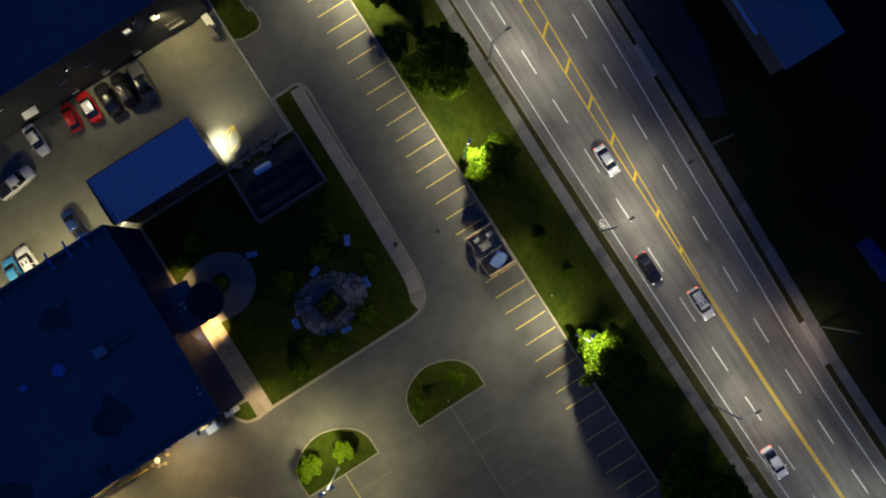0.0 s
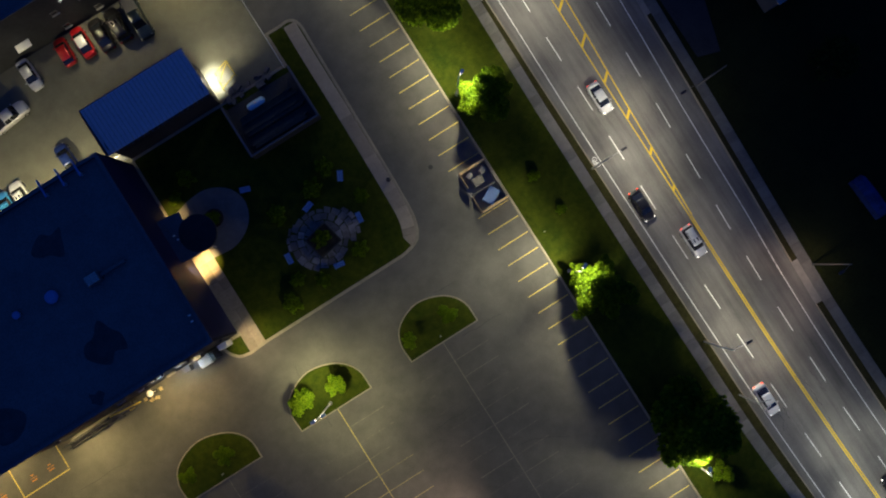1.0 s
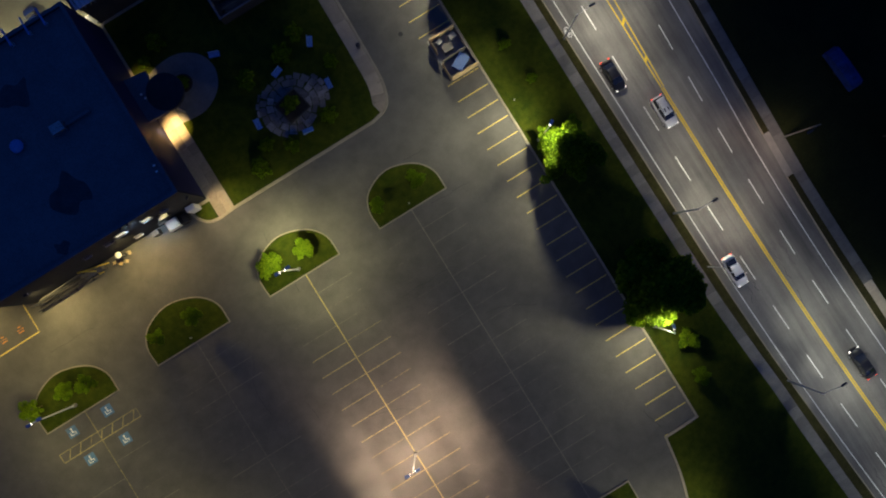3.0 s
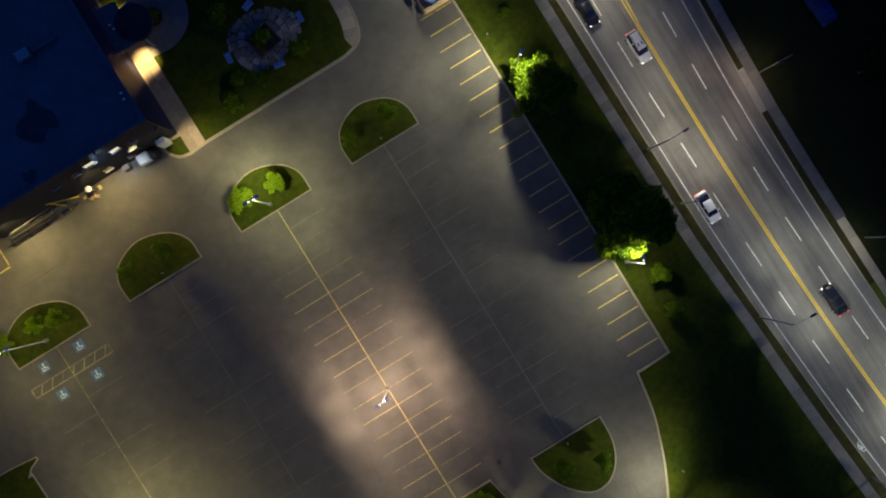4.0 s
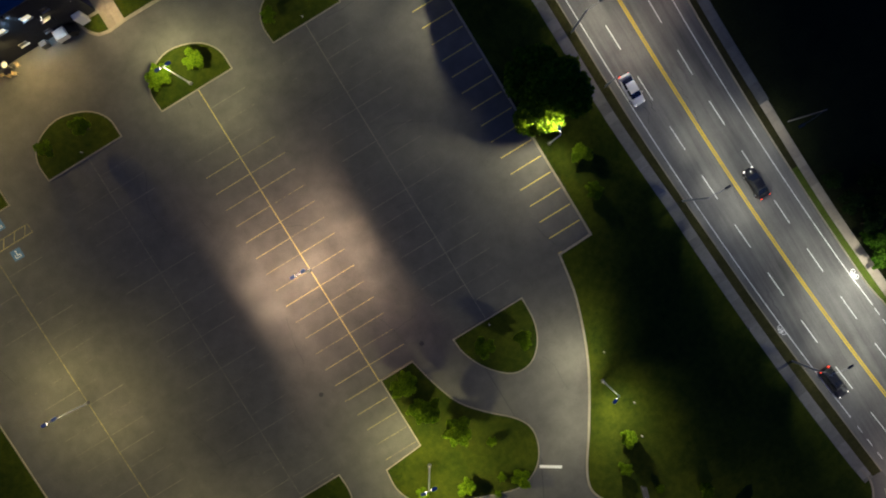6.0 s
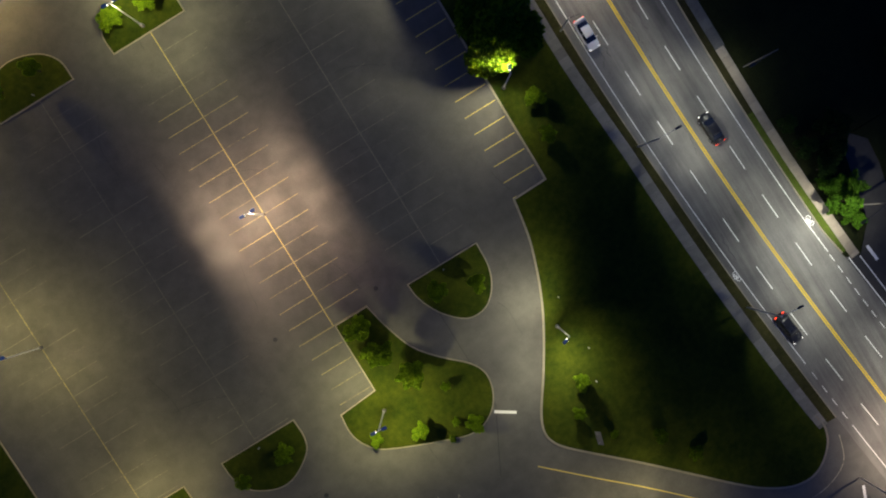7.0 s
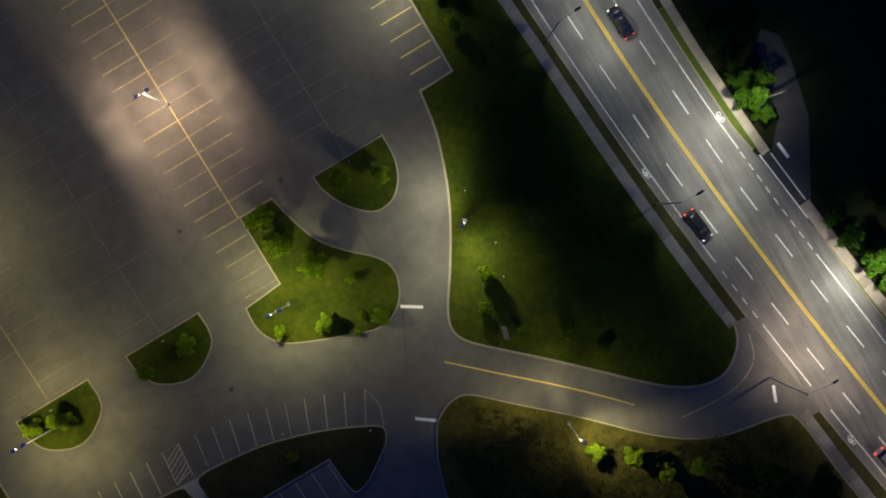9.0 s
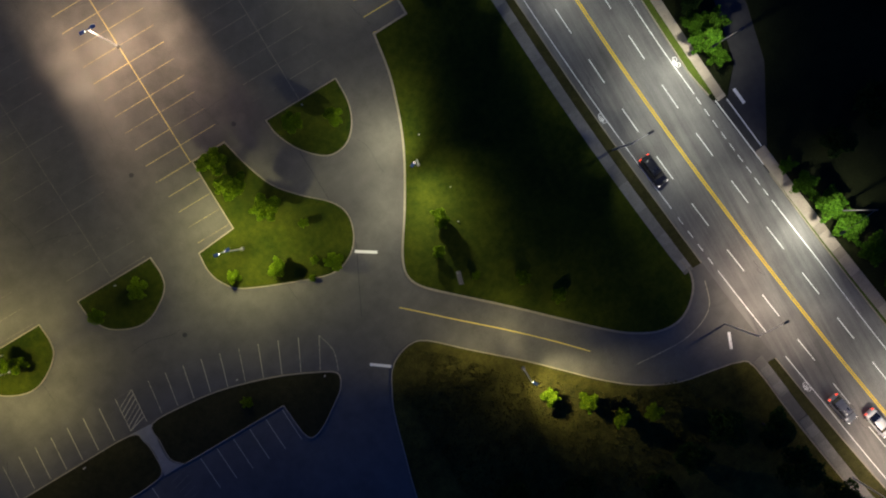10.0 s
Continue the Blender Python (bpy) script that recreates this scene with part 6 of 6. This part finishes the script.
for k, (x0, x1, y, z) in enumerate(((-4.3, 3.6, -0.35, 0.9), (-3.2, 4.2, 0.0, 1.3), (-4.2, 2.6, 0.3, 1.7), (-2.6, 4.3, 0.5, 2.3), (-4.0, 0.6, 0.15, 2.55))):
    bm = bmesh.new()
    tube(bm, (x0, y, z), (x1, y + 0.12, z + 0.15), 0.07, 0.07, 8)
    part("tube", bm, M_WALL if k == 3 else M_DARK, rack)
for k in range(3):
    part("deck_board", boxes(((-4.0 + 0.7 * k, -0.45 + 0.34 * k, 0.7 + 0.42 * k), (1.6 + 0.8 * k, -0.15 + 0.34 * k, 0.76 + 0.42 * k)), bevel=0.01), M_SLATE, rack)
awn = thing("folded_awning", pose(-44.4, -8.9, 0.004), "dusty grey canvas sheet folded over a low frame", "awning")
part("canvas", loft([[(x, -0.35, 0.7 + 0.3 * math.sin(x)), (x, 0.0, 1.25 + 0.2 * math.sin(2 * x)), (x, 0.4, 1.5), (x, 0.42, 1.42), (x, 0.02, 1.15), (x, -0.33, 0.62 + 0.3 * math.sin(x))] for x in (-1.5, -1.0, -0.5, 0.0, 0.5, 1.0, 1.4)]), M_OLDC, awn, "dusty grey canvas")
for x in (-1.3, 1.2):
    part("leg", boxes(((x, 0.3, 0), (x + 0.06, 0.36, 1.42))), M_GALV, awn)

# far houses across the road
def house(x0, x1, y0, y1, h, ridge, label):
    b = thing("house", pose(1.3, -0.3, DIP + 0.1), label, "house")
    part("wall", boxes(((x0 + 0.4, y0 + 0.4, 0), (x1 - 0.4, y1 - 0.4, h))), M_WALL, b)
    xm = x0 + (x1 - x0) * 0.565
    # the east slope has a paler roofing colour than the west slope
    for xa, xb, m in ((x0, xm, M_DIM), (xm, x1, M_ROOFPALE)):
        za, zb = (h, h + ridge) if xa == x0 else (h + ridge, h)
        verts = [(xa, y0, za), (xb, y0, zb), (xb, y1, zb), (xa, y1, za), (xa, y0, za - 0.15), (xb, y0, zb - 0.15), (xb, y1, zb - 0.15), (xa, y1, za - 0.15)]
        part("roof", mesh_of("roof", verts, [(0, 1, 2, 3), (7, 6, 5, 4), (0, 4, 5, 1), (1, 5, 6, 2), (2, 6, 7, 3), (3, 7, 4, 0)]), m, b)
    part("ridge_cap", boxes(((xm - 0.12, y0, h + ridge - 0.02), (xm + 0.12, y1, h + ridge + 0.05))), M_DIM, b)
    for a in (y0 + 0.41, y1 - 0.53):
        verts = [(x, y, z) for y in (a, a + 0.12) for x, z in ((x0 + 0.4, h), (x1 - 0.4, h), (xm, h + ridge - 0.18))]
        part("gable", mesh_of("gable", verts, [(0, 1, 2), (5, 4, 3), (0, 3, 4, 1), (1, 4, 5, 2), (2, 5, 3, 0)]), M_WALL, b)
    return b


house(58.1, 67.7, -9.6, 12.0, 4.2, 1.2, "house with a shallow roof, blue in the dusk")

# thin pale strip standing for the lit gutter edge of the house
part("awning", boxes(((57.45, -3.4, 3.7), (58.08, 8.5, 3.8)), bevel=0.03), M_METAL, bpy.data.objects["house"], "pale gutter strip for the lit edge of the eaves")
tarp = thing("covered_trailer", pose(57.6, -38.9, DIP + 0.12, 0, 0, 4), "low trailer under a blue tarpaulin in dark grass", "trailer")
part("tarpaulin", loft([[(-1.0, y, 0.4), (-0.9, y, h), (0.0, y, h + 0.25), (0.9, y, h), (1.0, y, 0.4)] for y, h in ((-3.2, 0.9), (-2.8, 1.4), (0.2, 1.55), (2.7, 1.4), (3.1, 0.8))]), M_TARP, tarp, "blue tarpaulin")
part("frame", boxes(((-0.9, -2.8, 0.3), (0.9, 2.8, 0.39))), M_DARK, tarp)
for sx in (-1, 1):
    bm = bmesh.new()
    tube(bm, (sx * 0.75, 0, 0.32), (sx * 0.98, 0, 0.32), 0.32, 0.32, 12)
    part("tyre", bm, M_TYRE, tarp)

# ---- small things ----
def bollard(x, y, h, r, mat, label, z=0.12):
    b = thing("marker_post", pose(x, y, z + fall(x, y)), label, "post")
    bm = bmesh.new()
    tube(bm, (0, 0, 0), (0, 0, h), r, r * 0.9, 10)
    part("post", bm, mat, b)
    bm = bmesh.new()
    tube(bm, (0, 0, h), (0, 0, h + 0.06), r * 1.2, r * 0.8, 10)
    part("cap", bm, mat, b)


for x, y in ((-3.0, -23.4), (-38.0, -23.4), (-3.2, -72.2), (-37.8, -80.0), (-56.0, -80.2), (16.7, -18.9), (8.3, -83.7), (8.3, -92.0), (6.8, -96.6), (-30.6, -99.6), (-20.0, -105.4), (-55.0, -99.2), (27.6, -92.0)):
    bollard(x, y, 0.45, 0.10, M_TRIM, "short grey marker post in grass")
sign = thing("ground_sign", pose(3.0, -103.3, 0.12 + fall(3.0, -103.3), 0, 0, 74), "low pale sign board leaning on two posts", "sign")
part("board", boxes(((-0.95, -0.04, -0.5), (0.95, 0.04, 0.5)), bevel=0.02), M_WALL, sign, at=pose(0, 0, 0.95, 38, 0, 0))
for x in (-0.7, 0.62):
    part("post", boxes(((x, 0.06, 0), (x + 0.08, 0.14, 0.98))), M_GALV, sign)
dark_post = thing("litter_bin", pose(2.4, -1.5, 0.125), "dark round litter bin by the footpath", "bin")
bm = bmesh.new()
tube(bm, (0, 0, 0), (0, 0, 0.9), 0.28, 0.3, 12)
part("drum", bm, M_DARK, dark_post)
bm = bmesh.new()
tube(bm, (0, 0, 0.9), (0, 0, 1.0), 0.32, 0.2, 12)
part("lid", bm, M_DARK, dark_post)
for x, y, m in ((-3.4, 36.8, M_WALL), (-3.0, 38.4, M_WHITE)):
    b = thing("skip_bin", pose(x, y, 0.004, 0, 0, 3 if x < -10 else 92), "pale metal bin against the building", "bin", "yard bins")
    part("tub", boxes(((-0.9, -0.45, 0), (0.9, 0.45, 1.0)), bevel=0.04), m, b)
    part("lid", boxes(((-0.94, -0.49, 1.0), (0.94, 0.49, 1.08)), bevel=0.02), m, b)

for x, y in ((-12.5, -69.6), (-28.0, -68.4), (-33.5, -90.6), (8.2, -3.0)):
    d = thing("drain_cover", pose(x, y, 0.0), "round dark iron drain cover in asphalt", "drain cover", "drain covers")
    bm = bmesh.new()
    tube(bm, (0, 0, -0.05), (0, 0, 0.006), 0.33, 0.33, 18)
    part("rim", bm, M_PATCH, d)
    bm = bmesh.new()
    tube(bm, (0, 0, -0.04), (0, 0, 0.011), 0.27, 0.27, 18)
    part("lid", bm, M_DARK, d)

# weeds in the unmown corner by the access road
def weeds(count, seed):
    rng = np.random.default_rng(seed)
    verts, faces = [], []
    while len(faces) < count:
        x, y = rng.uniform(-12.0, 33.0), rng.uniform(-142.0, -109.5)
        edge = -106.2 - 0.98 * (x + 6.5) if x < 12 else -125.6 - 0.32 * (x - 12)
        if y > edge - 3.2 or (x < -8 and y > -113) or x > 24 - 0.4 * (y + 136):
            continue
        z = 0.1 + fall(x, y)
        h, w, a = rng.uniform(0.15, 0.55), rng.uniform(0.12, 0.32), rng.uniform(0, 6.28)
        for q in range(3):
            c, d = math.cos(a + q * 2.1), math.sin(a + q * 2.1)
            k = len(verts)
            verts += [(x - d * w * 0.3, y + c * w * 0.3, z), (x + d * w * 0.3, y - c * w * 0.3, z), (x + c * w, y + d * w, z + h)]
            faces.append((k, k + 1, k + 2))
    return mesh_of("rough_weeds", verts, faces)


tagged(part("rough_weeds", weeds(15000, 4), M_WEED), "ragged knee-high weeds in unmown grass", "weeds", kind="stuff")
